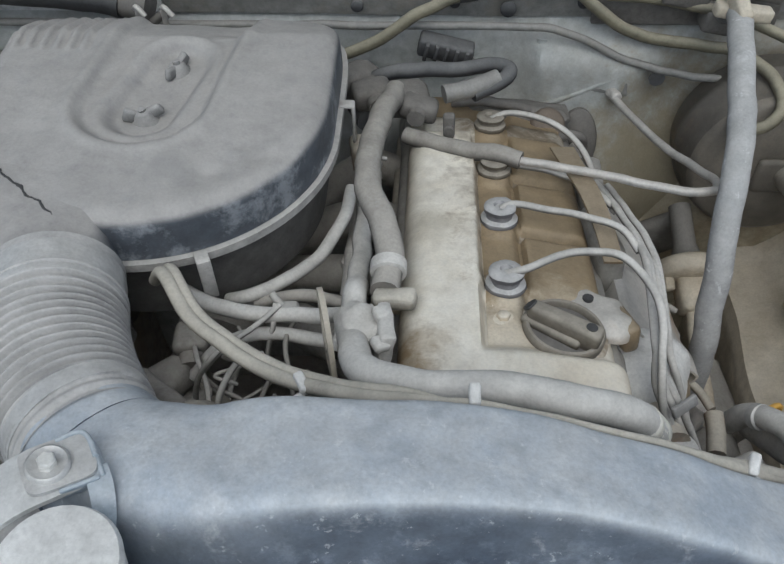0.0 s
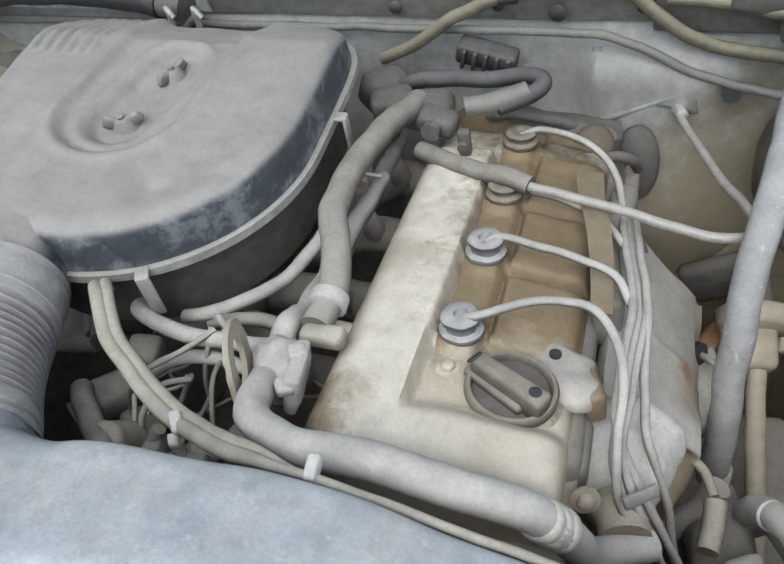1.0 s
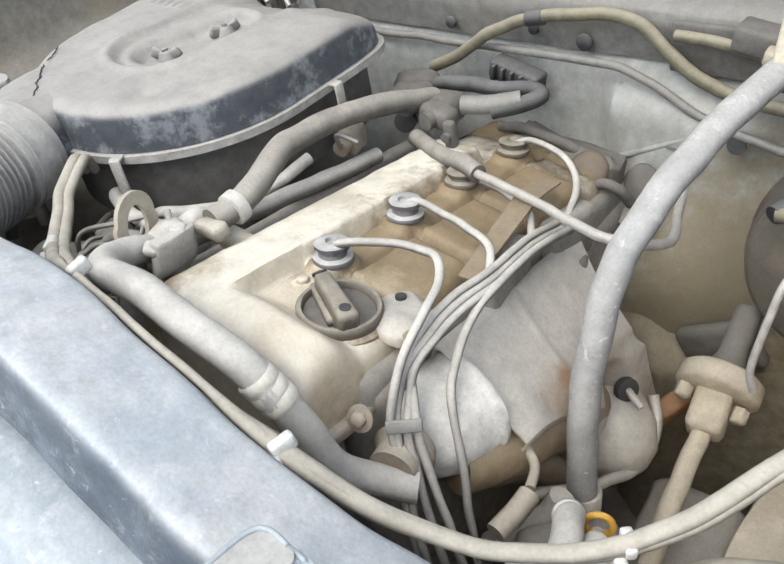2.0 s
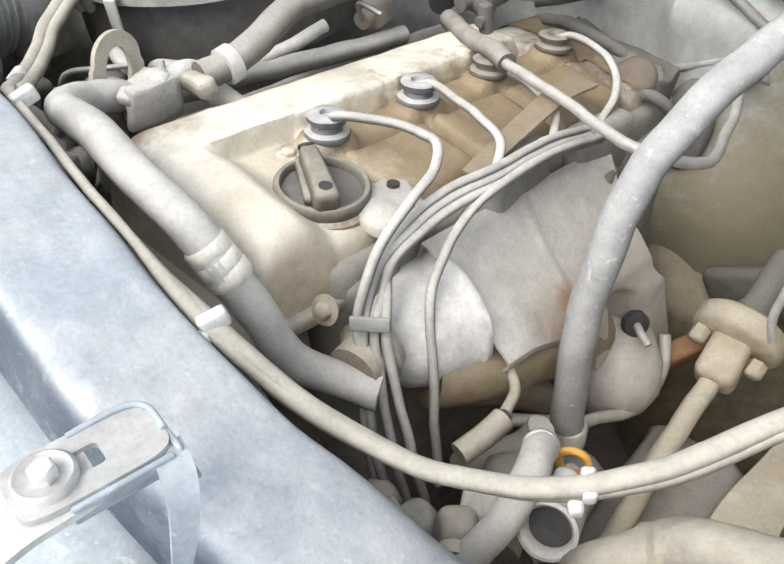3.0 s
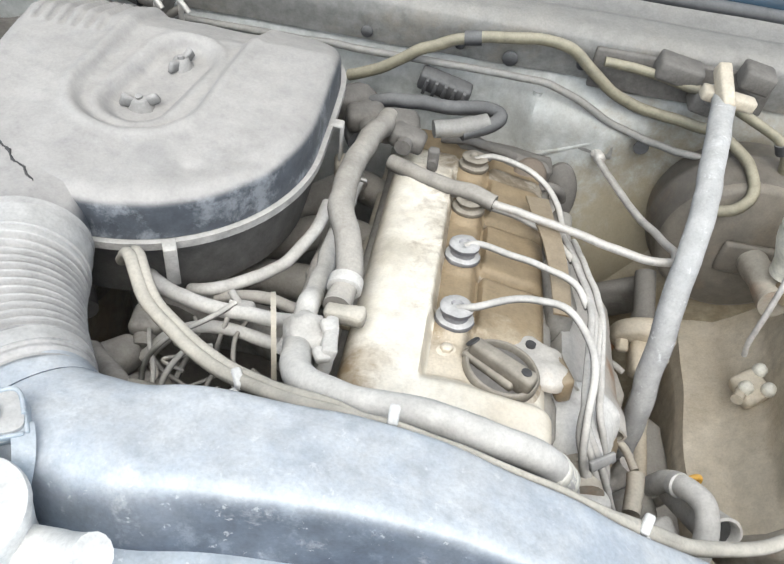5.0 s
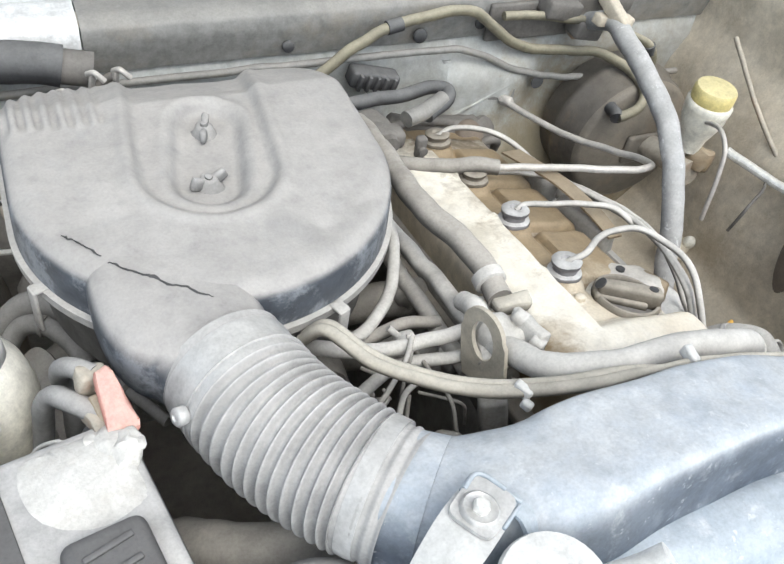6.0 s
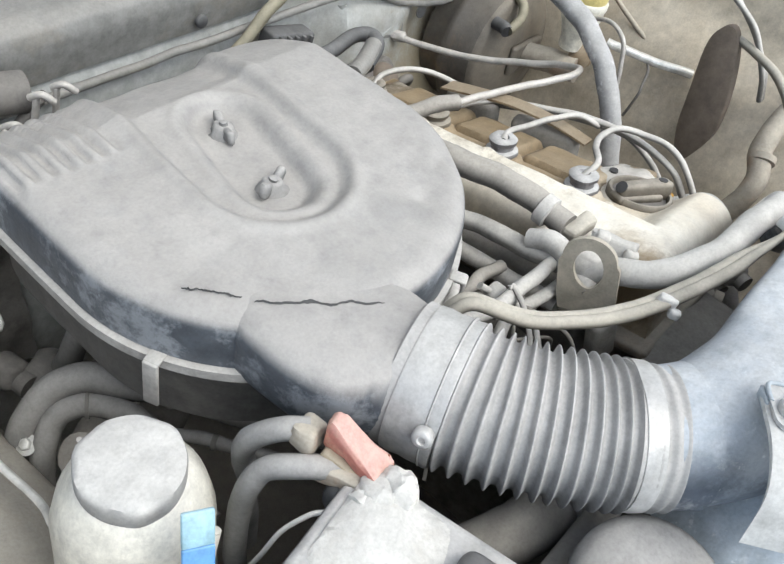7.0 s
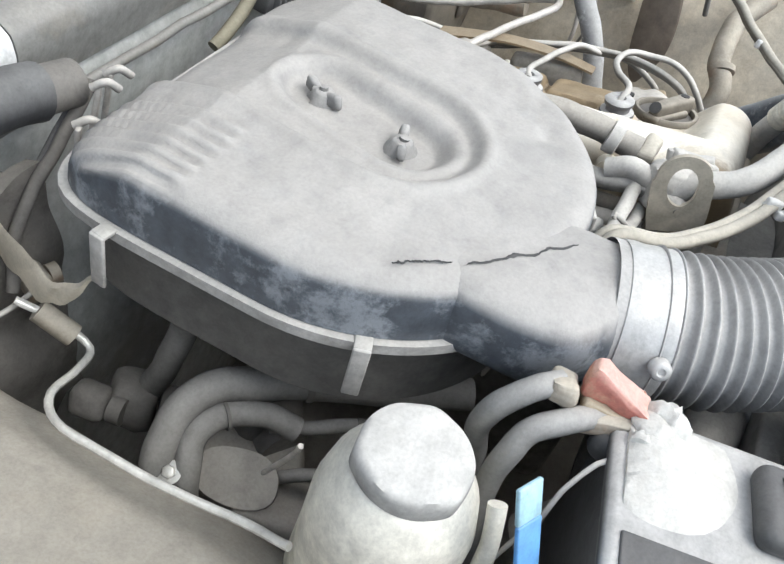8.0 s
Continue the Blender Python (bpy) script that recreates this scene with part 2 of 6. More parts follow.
# Near-black for splits; discs of it put the shade of holes into colour.
M_SLIT = dusty("dark_slit", (0.05, 0.05, 0.052), 0.1, (0.2, 0.2, 0.2), 0.8)
M_PALEBLUE = dusty("faded_blue_tape", (0.38, 0.62, 0.74), 0.35, (0.55, 0.68, 0.75), 0.5)
M_TOE = dusty("dark_mud_paint", (0.31, 0.27, 0.2), 0.75, (0.37, 0.33, 0.26), 0.7, stain=(0.2, 0.155, 0.1), stain_scale=8, stain_amount=0.6)
M_HORN = dusty("dusty_grey_horn", (0.14, 0.14, 0.14), 0.95, (0.42, 0.41, 0.4), 0.7, lo=-0.2, hi=0.9)
M_HEATER = dusty("dusty_black_hose", (0.13, 0.126, 0.12), 0.9, (0.32, 0.31, 0.3), 0.8, lo=-0.2, hi=0.9, stain=(0.09, 0.085, 0.08), stain_scale=28)
M_GROUND = dusty("dry_earth", (0.3, 0.26, 0.2), 0.6, (0.4, 0.36, 0.3), 0.9, bump=0.6, grain=40)

GLASS = bpy.data.materials.new("windscreen_glass")
GLASS.use_nodes = True
gb = GLASS.node_tree.nodes["Principled BSDF"]
gb.inputs["Base Color"].default_value = (0.05, 0.09, 0.13, 1)
gb.inputs["Roughness"].default_value = 0.12
gb.inputs["Transmission Weight"].default_value = 0.4

# ---- building tools ----
V = Vector


def thing(name, at, label, category, group="", kind=""):
    ob = new(name)
    ob.empty_display_size = 0.02
    ob.location = at
    return tagged(ob, label, category, group, kind)


def root_of(ob):
    place = V((0, 0, 0))
    while ob:
        place = place + ob.location
        ob = ob.parent
    return place


def part(name, bm, material, parent=None, label="", sharp=52, smooth=True):
    """Links a bmesh, made in world metres, as one mesh object under parent."""
    me = bpy.data.meshes.new(name)
    if parent:
        bmesh.ops.translate(bm, verts=bm.verts, vec=-root_of(parent))
    bmesh.ops.recalc_face_normals(bm, faces=bm.faces)
    for f in bm.faces:
        f.smooth = smooth
    bm.to_mesh(me)
    bm.free()
    me.set_sharp_from_angle(angle=radians(sharp))
    me.materials.append(material)
    ob = new(name, me)
    if parent:
        ob.parent = parent
    return tagged(ob, label)


def curve_points(pts, n=8):
    """A smooth line through the points."""
    P = [V(p) for p in pts]
    if len(P) < 3:
        return [P[0].lerp(P[1], i / 4) for i in range(5)]
    Q = [P[0] * 2 - P[1], *P, P[-1] * 2 - P[-2]]
    out = []
    for a, b, c, d in zip(Q, Q[1:], Q[2:], Q[3:]):
        for i in range(n):
            s = i / n
            out.append(0.5 * (2 * b + (c - a) * s + (2 * a - 5 * b + 4 * c - d) * s * s + (3 * b - a - 3 * c + d) * s ** 3))
    return out + [P[-1]]


def bridge(bm, rings, cap=True):
    made = [[bm.verts.new(p) for p in ring] for ring in rings]
    for a, b in zip(made, made[1:]):
        n = len(a)
        for i in range(n):
            bm.faces.new((a[i], a[(i + 1) % n], b[(i + 1) % n], b[i]))
    if cap:
        bm.faces.new(made[0])
        bm.faces.new(made[-1])
    return bm


def frames_along(line):
    """Side and up vectors carried along a line without twist."""
    ts = [(b - a).normalized() for a, b in zip(line, line[1:])]
    ts.append(ts[-1])
    ref = V((0, 0, 1)) if abs(ts[0].z) < 0.9 else V((1, 0, 0))
    side = ts[0].cross(ref).normalized()
    out = []
    for t in ts:
        side = (side - t * side.dot(t)).normalized()
        out.append((side, side.cross(t).normalized(), t))
    return out


def hose(pts, radius, seg=10, n=8, ribs=0.0, pitch=0.006, wobble=0.04, straight=False, bm=None):
    """A tube along a smooth line through pts; ribs: the depth of its corrugation."""
    bm = bm or bmesh.new()
    seg = max(seg, 12)
    line = [V(p) for p in pts] if straight else curve_points(pts, n)
    if ribs:
        length = sum((b - a).length for a, b in zip(line, line[1:]))
        count = max(8, int(length / pitch) * 4)
        fine, k, done = [], 0, 0.0
        for i in range(count + 1):
            want = length * i / count
            while k < len(line) - 2 and done + (line[k + 1] - line[k]).length < want:
                done += (line[k + 1] - line[k]).length
                k += 1
            step = (line[k + 1] - line[k]).length
            fine.append(line[k].lerp(line[k + 1], min(1, (want - done) / max(step, 1e-6))))
        line = fine
    if not straight:
        r0 = radius(0.5) if callable(radius) else radius
        line = [p + noise.noise_vector(p * 34) * min(r0, 0.006) * 0.38 for p in line]
    rings = []
    for i, (p, (s, u, t)) in enumerate(zip(line, frames_along(line))):
        r = radius(i / (len(line) - 1)) if callable(radius) else radius
        r *= 1 + wobble * (noise.noise(p * 45) + 0.7 * noise.noise(p * 130))
        if ribs:
            r += ribs * (0.5 if i % 4 in (1, 2) else -0.5)
        rings.append([p + (s * math.cos(a) + u * math.sin(a)) * r for a in (2 * math.pi * j / seg for j in range(seg))])
    return bridge(bm, rings)


def turned(profile, at, axis=(0, 0, 1), seg=24, bm=None):
    """A turned form: profile rows of (radius, height) along axis from at."""
    bm = bm or bmesh.new()
    q = V(axis).to_track_quat("Z", "Y")
    rings = [[V(at) + q @ V((r * math.cos(a), r * math.sin(a), h)) for a in (2 * math.pi * j / seg for j in range(seg))] for r, h in profile]
    return bridge(bm, rings)


def block(centre, size, bevel=0.003, turn=(0, 0, 0), bm=None, seg=2):
    """A box with rounded edges."""
    bm = bm or bmesh.new()
    made = bmesh.ops.create_cube(bm, size=1, matrix=pose(*centre, *turn) @ Matrix.Diagonal((*size, 1)))
    if bevel:
        edges = list({e for v in made["verts"] for e in v.link_edges})
        bmesh.ops.bevel(bm, geom=edges, offset=bevel, segments=seg, affect="EDGES", profile=0.5)
    return bm


def plate(outline, normal, thick, hole=None, bevel=0.0, bm=None):
    """A flat plate with an outline of points, as thick as told along normal; hole: an inner outline of as many points."""
    bm = bm or bmesh.new()
    nrm = V(normal).normalized() * thick
    top, low = [V(p) + nrm / 2 for p in outline], [V(p) - nrm / 2 for p in outline]
    a, b = [bm.verts.new(p) for p in top], [bm.verts.new(p) for p in low]
    n = len(a)
    for i in range(n):
        bm.faces.new((a[i], a[(i + 1) % n], b[(i + 1) % n], b[i]))
    if hole:
        c, d = [bm.verts.new(V(p) + nrm / 2) for p in hole], [bm.verts.new(V(p) - nrm / 2) for p in hole]
        for i in range(n):
            j = (i + 1) % n
            bm.faces.new((c[i], c[j], d[j], d[i]))
            bm.faces.new((a[i], a[j], c[j], c[i]))
            bm.faces.new((b[i], b[j], d[j], d[i]))
    else:
        bm.faces.new(a)
        bm.faces.new(b)
    return bm


def bolt(at, axis, r=0.006, h=0.005, washer=1.7, bm=None):
    bm = turned([(r * washer, 0), (r * washer, 0.0015), (r * 1.2, 0.002)], at, axis, 18, bm)
    return turned([(r, 0.002), (r, h), (r * 0.8, h + 0.001)], at, axis, 6, bm)


def smooth01(a, b, x):
    s = min(1.0, max(0.0, (x - a) / (b - a)))
    return s * s * (3 - 2 * s)


def rough_block(centre, size, turn, amount, seed):
    bm = block(centre, size, min(size) * 0.3, turn, seg=2)
    bmesh.ops.subdivide_edges(bm, edges=bm.edges[:], cuts=2, use_grid_fill=True)
    for v in bm.verts:
        v.co += V((noise.noise(v.co * 90 + V((seed, 0, 0))), noise.noise(v.co * 90 + V((0, seed, 0))), noise.noise(v.co * 90 + V((0, 0, seed))))) * amount
    return bm


def sheet(fn, nu, nv, thick=0.0, bm=None):
    """A grid surface from fn(s, t), s and t from 0 to 1, with a thickness downwards along its normals."""
    bm = bm or bmesh.new()
    grid = [[bm.verts.new(fn(i / nu, j / nv)) for j in range(nv + 1)] for i in range(nu + 1)]
    faces = [bm.faces.new((grid[i][j], grid[i + 1][j], grid[i + 1][j + 1], grid[i][j + 1])) for i in range(nu) for j in range(nv)]
    if thick:
        bmesh.ops.recalc_face_normals(bm, faces=faces)
        bmesh.ops.solidify(bm, geom=faces, thickness=thick)
    return bm

# ---- the bay: ground, panels, walls ----
ground = part("ground", sheet(lambda s, t: V(((s - 0.5) * 600, (t - 0.5) * 600, 0.01 * noise.noise(V((s * 40, t * 40, 0))))), 24, 24), M_GROUND)
tagged(ground, "dry dusty earth of a yard, out to the horizon", "ground", kind="structure")

firewall = thing("wall_firewall", (0.0, 0.87, 0.45), "dusty white-painted steel firewall with tan dirt, behind the engine", "firewall", kind="structure")


def wall_shape(s, t):
    x, z = -0.62 + 1.3 * s, 0.42 + 0.66 * t
    y = 0.872 - 0.03 * smooth01(0.12, 0.2, x) * smooth01(1.03, 0.98, z) * smooth01(0.33, 0.25, x)
    y -= 0.05 * smooth01(0.95, 0.8, z)
    y += 0.012 * smooth01(1.0, 1.03, z)
    y -= 0.008 * math.exp(-((x - 0.16) / 0.008) ** 2) * smooth01(0.9, 0.96, z) * smooth01(1.04, 1.0, z)
    return V((x, y + 0.002 * noise.noise(V((x * 9, 0, z * 9))), z))


part("panel", sheet(wall_shape, 110, 60, 0.004), M_WALL, firewall)
# the rolled seam and ledge over the firewall, drawn dark for the cowl's shadow edge
part("seam", hose([(-0.62, 0.862, 1.022), (-0.2, 0.86, 1.024), (0.05, 0.854, 1.029), (0.12, 0.85, 1.031), (0.165, 0.848, 1.03), (0.2, 0.846, 1.02), (0.245, 0.842, 0.999), (0.3, 0.838, 0.984), (0.36, 0.836, 0.977), (0.52, 0.83, 0.97)], 0.0045, 8), M_COWL, firewall)
part("stiffener", hose([(0.165, 0.852, 0.93), (0.163, 0.855, 0.97), (0.16, 0.862, 1.01)], 0.006, 12), M_WALL, firewall)
part("brace", block((0.212, 0.842, 0.956), (0.1, 0.008, 0.006), 0.002, (0, -28, 0)), M_WALL, firewall)
# Capped black ring: the shade of the firewall hole is in its colour.
part("wall_hole_disc", turned([(0.006, 0), (0.009, 0), (0.009, 0.002), (0.006, 0.002)], (0.29, 0.838, 0.976), (0, -1, 0.1), 18), M_BLACK, firewall)
toe = thing("wall_toe_board", (0.38, 0.82, 0.5), "tan mud-stained lower panel below the firewall", "panel", kind="structure")


def toe_shape(s, t):
    x = 0.205 + 0.4 * s
    z = 0.45 + (0.345 + 0.03 * noise.noise(V((x * 13, 0, 6))) + 0.2 * smooth01(0.3, 0.46, x)) * t
    p = wall_shape((x + 0.62) / 1.3, (z - 0.42) / 0.66)
    step = 0.026 * smooth01(0.872, 0.866, z + 0.15 * (x - 0.33)) * smooth01(0.2, 0.25, x)
    # its top edge dips behind the firewall sheet
    out = smooth01(1.0, 0.82, t)
    return V((x, p.y + 0.006 - (0.012 + step - 0.003 * noise.noise(V((x * 14, z * 14, 5)))) * out, z))


part("panel", sheet(toe_shape, 50, 60, 0.002), M_TOE, toe)
# A dark block puts the shade of the toe board opening into colour.
part("recess_shade_block", block((0.315, 0.784, 0.773), (0.085, 0.02, 0.056), 0.008, (0, -30, 0)), M_CLUTTER, toe, "dark block standing for the shaded recess in the panel")
cowl = thing("cowl", (0.0, 0.9, 1.07), "grey dusty cowl ledge at the foot of the windscreen", "cowl", kind="structure")


def cowl_shape(s, t):
    x = -0.7 + 1.5 * s
    line = [(0.874, 1.03), (0.868, 1.066), (0.872, 1.082), (0.884, 1.09), (0.914, 1.092), (0.922, 1.089), (0.928, 1.076), (0.945, 1.078), (0.96, 1.083), (0.97, 1.09)]
    k = t * (len(line) - 1)
    i = min(len(line) - 2, int(k))
    y, z = (a + (b - a) * (k - i) for a, b in zip(line[i], line[i + 1]))
    return V((x, y, z + 0.0015 * noise.noise(V((x * 14, y * 30, 3)))))


part("ledge", sheet(lambda s, t: cowl_shape(0.29 + 0.71 * s, t), 70, 30, 0.003), M_COWL, cowl)
# The west end takes the white material, the rest of the ledge the grey.
part("cowl_west_end", sheet(lambda s, t: cowl_shape(0.289 * s, t), 40, 30, 0.003), M_BODY, cowl, "lighter west end of the cowl ledge")
# Raised black discs stand for the shaded holes in the cowl front.
for hx, hy, hz, r in ((-0.047, 0.8672, 1.045, 0.007), (0.119, 0.8672, 1.043, 0.009), (0.06, 0.8672, 1.05, 0.006), (0.2, 0.8672, 1.052, 0.007)):
    part("plug", turned([(r, 0), (r, 0.003), (r * 0.8, 0.0045)], (hx, hy, hz), (0, -1, 0.1), 16), M_BLACK, cowl, "dark disc standing for a hole")
# Dark block puts the shade under the cowl edge into its colour.
part("recess", block((0.31, 0.866, 1.052), (0.2, 0.008, 0.05), 0.003), M_CLUTTER, cowl, "dark brown block standing for the shaded recess under the cowl edge")
screen = part("windscreen", sheet(lambda s, t: V((-0.7 + 1.5 * s, 0.98 + 0.5 * t, 1.086 + 0.4 * t)), 10, 6, 0.005), GLASS)
tagged(screen, "dark tinted windscreen rising behind the cowl", "windscreen", kind="structure")
seal = part("windscreen_seal", hose([(-0.7, 0.975, 1.091), (0.0, 0.975, 1.091), (0.8, 0.975, 1.091)], 0.009, 8), M_BLACK)
tagged(seal, "black rubber strip between cowl and windscreen", "seal", kind="structure")

# inner fenders: a wheel-house slope, then an upright up to the wing
right_inner = thing("inner_fender_east", (0.55, 0.4, 0.7), "mud-tan inner fender beside the engine, dented and dirty", "fender panel", kind="structure")


def right_shape(s, t):
    y = -0.05 + 0.93 * s
    line = [(0.403, 0.45), (0.405, 0.62), (0.406, 0.732), (0.412, 0.748), (0.455, 0.756), (0.5, 0.8), (0.525, 0.9), (0.545, 0.97), (0.57, 1.03), (0.575, 1.1), (0.585, 1.13)]
    k = t * (len(line) - 1)
    i = min(len(line) - 2, int(k))
    x, z = (a + (b - a) * (k - i) for a, b in zip(line[i], line[i + 1]))
    hump = math.exp(-((y - 0.55) / 0.16) ** 2) * 0.03 * smooth01(0.7, 0.9, z) * smooth01(1.05, 0.95, z)
    return V((x - hump + 0.006 * noise.noise(V((y * 11, z * 11, 2))), y, z + 0.003 * noise.noise(V((y * 17, z * 9, 7)))))


part("panel", sheet(right_shape, 110, 60, 0.003), M_FENDER, right_inner)
left_inner = thing("inner_fender_west", (-0.55, 0.4, 0.7), "grey-tan dusty inner fender beside the bottle", "fender panel", kind="structure")


def left_shape(s, t):
    y = -0.05 + 0.93 * s
    line = [(-0.375, 0.45), (-0.385, 0.7), (-0.395, 0.86), (-0.41, 0.915), (-0.45, 0.945), (-0.5, 0.965), (-0.56, 0.985), (-0.6, 1.03), (-0.61, 1.1), (-0.62, 1.13)]
    k = t * (len(line) - 1)
    i = min(len(line) - 2, int(k))
    x, z = (a + (b - a) * (k - i) for a, b in zip(line[i], line[i + 1]))
    return V((x + 0.006 * noise.noise(V((y * 11, z * 11, 9))), y, z + 0.004 * noise.noise(V((y * 17, x * 19, 5)))))


part("panel", sheet(left_shape, 60, 50, 0.003), M_GREYFENDER, left_inner)
# outer wings and nose panel close the car round the bay
for name, sx in (("wing_east", 1), ("wing_west", -1)):
    ob = part(name, sheet(lambda s, t: V((sx * (0.585 + 0.2 * math.sin(t * 1.5)), -0.2 + 1.2 * s, 1.14 - 0.06 * (1 - s) - 0.7 * (1 - math.cos(t * 1.5)))), 24, 18, 0.003), M_BODY)
    tagged(ob, "white-painted front wing of the car", "car wing", kind="structure")
nose = part("nose_panel", sheet(lambda s, t: V((-0.6 + 1.2 * s, -0.06 - 0.2 * math.sin(t * 1.5), 1.07 - 0.62 * (1 - math.cos(t * 1.5)))), 24, 14, 0.003), M_BODY)
tagged(nose, "white-painted nose of the car ahead of the radiator", "car nose", kind="structure")
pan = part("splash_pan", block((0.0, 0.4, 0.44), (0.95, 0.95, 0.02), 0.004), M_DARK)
tagged(pan, "dark greasy tray below the engine", "splash pan", kind="structure")

# hood above the camera's view, added open to shade the back of the bay
hood = thing("open_hood", (0.0, 0.97, 1.14), "unseen white hood, added open above the engine bay", "car hood", kind="structure")
part("skin", sheet(lambda s, t: V((-0.66 + 1.32 * s, 0.99 - 0.5 * t - 0.02 * math.sin(math.pi * s), 1.15 + 0.92 * t + 0.03 * math.sin(math.pi * s))), 16, 16, 0.012), M_BODY, hood)
for k in range(5):
    part("rib", block((-0.52 + 0.26 * k, 0.745, 1.57), (0.05, 0.03, 0.9), 0.008, (28.5, 0, 0)), M_BODY, hood)

# radiator support across the front
support = thing("radiator_support", (0.0, 0.12, 1.06), "blue-white painted radiator support panel with folds and dust", "radiator support", kind="structure")


def support_shape(s, t):
    x = -0.6 + 1.2 * s
    line = [(0.27, 1.05), (0.252, 1.074), (0.228, 1.096), (0.215, 1.104), (0.195, 1.104), (0.18, 1.097), (0.168, 1.082), (0.155, 1.08), (0.14, 1.088), (0.06, 1.09), (0.02, 1.084), (-0.02, 1.06), (-0.05, 1.075)]
    k = t * (len(line) - 1)
    i = min(len(line) - 2, int(k))
    y, z = (a + (b - a) * (k - i) for a, b in zip(line[i], line[i + 1]))
    fall = 0.128 * smooth01(0.05, 0.42, x) * smooth01(-0.05, 0.2, y)
    return V((x, y, z + 0.002 * noise.noise(V((x * 12, y * 20, 1))) - fall - 0.1 * smooth01(-0.1, -0.2, x)))


part("panel", sheet(support_shape, 80, 40, 0.004), M_SUPPORT, support)
radiator = thing("radiator", (0.0, 0.25, 0.6), "dark radiator core below the intake duct", "radiator")
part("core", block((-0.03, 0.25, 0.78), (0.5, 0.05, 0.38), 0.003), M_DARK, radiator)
part("top_tank", block((-0.05, 0.25, 0.985), (0.46, 0.055, 0.045), 0.012), M_BLACK, radiator)
shroud = thing("fan_shroud", (0.02, 0.3, 0.8), "dark fan shroud behind the radiator", "fan shroud")
part("shroud_panel", block((0.02, 0.288, 0.84), (0.6, 0.02, 0.36), 0.004), M_DARK, shroud)
part("shroud_lip", turned([(0.19, 0), (0.19, 0.04), (0.185, 0.04), (0.185, 0)], (0.05, 0.3, 0.8), (0, 1, 0), 40), M_DARK, shroud)

# ---- intake duct, ribbed hose, air cleaner ----
duct = thing("intake_duct", (0.05, 0.25, 1.07), "blue-grey dusty plastic intake duct curving over the radiator", "air duct")
SECTIONS = [(-0.172, 0.297, 1.088, -46, 0.041, 0.041, 2.2), (-0.15, 0.277, 1.091, -44, 0.043, 0.042, 2.3), (-0.12, 0.26, 1.1, -34, 0.045, 0.042, 2.7), (-0.08, 0.253, 1.107, -14, 0.045, 0.039, 3.4),
            (-0.03, 0.256, 1.112, 0, 0.041, 0.036, 7.0), (0.05, 0.2595, 1.108, 3, 0.0375, 0.035, 8.0), (0.11, 0.257, 1.1, 1, 0.034, 0.035, 8.0),
            (0.17, 0.2535, 1.08, 0, 0.0335, 0.036, 8.0), (0.23, 0.2525, 1.05, 2, 0.0345, 0.036, 7.0), (0.29, 0.258, 1.022, 5, 0.036, 0.036, 6.0), (0.34, 0.27, 0.994, 12, 0.039, 0.036, 3.4), (0.39, 0.29, 0.955, 24, 0.04, 0.034, 3.0), (0.43, 0.325, 0.9, 36, 0.04, 0.032, 2.6)]


def spline_rows(rows, n):
    out = []
    Q = [np.array(r, float) for r in rows]
    Q = [2 * Q[0] - Q[1], *Q, 2 * Q[-1] - Q[-2]]
    for a, b, c, d in zip(Q, Q[1:], Q[2:], Q[3:]):
        for i in range(n):
            s = i / n
            out.append(0.5 * (2 * b + (c - a) * s + (2 * a - 5 * b + 4 * c - d) * s * s + (3 * b - a - 3 * c + d) * s ** 3))
    return out + [Q[-2]]


def pipe_sections(rows, n=6, seg=40, tilt=0.0):
    """Rings of a tube whose section is a rounded box: rows of x, y, z, heading, half width, half height, squareness."""
    rows = spline_rows(rows, n)
    rings = []
    for i, (x, y, z, h, hw, hh, sq) in enumerate(rows):
        a, b = rows[max(0, i - 1)], rows[min(len(rows) - 1, i + 1)]
        t = V((b[0] - a[0], b[1] - a[1], b[2] - a[2])).normalized()
        h = radians(h)
        side = V((-math.sin(h), math.cos(h), -tilt)).normalized()
        side = (side - t * side.dot(t)).normalized()
        up = t.cross(side).normalized()
        if up.z < 0:
            up = -up
        ring = []
        for j in range(seg):
            a = 2 * math.pi * j / seg
            c, s = math.cos(a), math.sin(a)
            cc, ss = math.copysign(abs(c) ** (2 / sq), c), math.copysign(abs(s) ** (2 / sq), s)
            p = V((x, y, z)) + side * cc * hw + up * ss * hh
            ring.append(p + (side * cc + up * ss) * 0.0015 * noise.noise(p * 22))
        rings.append(ring)
    return rings


part("duct_shell", bridge(bmesh.new(), pipe_sections(SECTIONS, 8, 96, 0.24)), M_DUCT, duct, sharp=50)

grown = [(x, y, z, h, hw + 0.0016, hh + 0.0016, sq) for x, y, z, h, hw, hh, sq in SECTIONS[:2]]
part("end_collar", bridge(bmesh.new(), pipe_sections(grown, 4, 64, 0.24)), M_DUCT, duct, "raised collar at the hose end")
part("mould_seam", hose([(-0.03, 0.2975, 1.116), (0.05, 0.2975, 1.112), (0.11, 0.2915, 1.104), (0.17, 0.2875, 1.084), (0.23, 0.2875, 1.054), (0.29, 0.2945, 1.026), (0.34, 0.309, 0.998)], 0.0026, 8), M_DUCT, duct, "thin seam along the back of the duct")


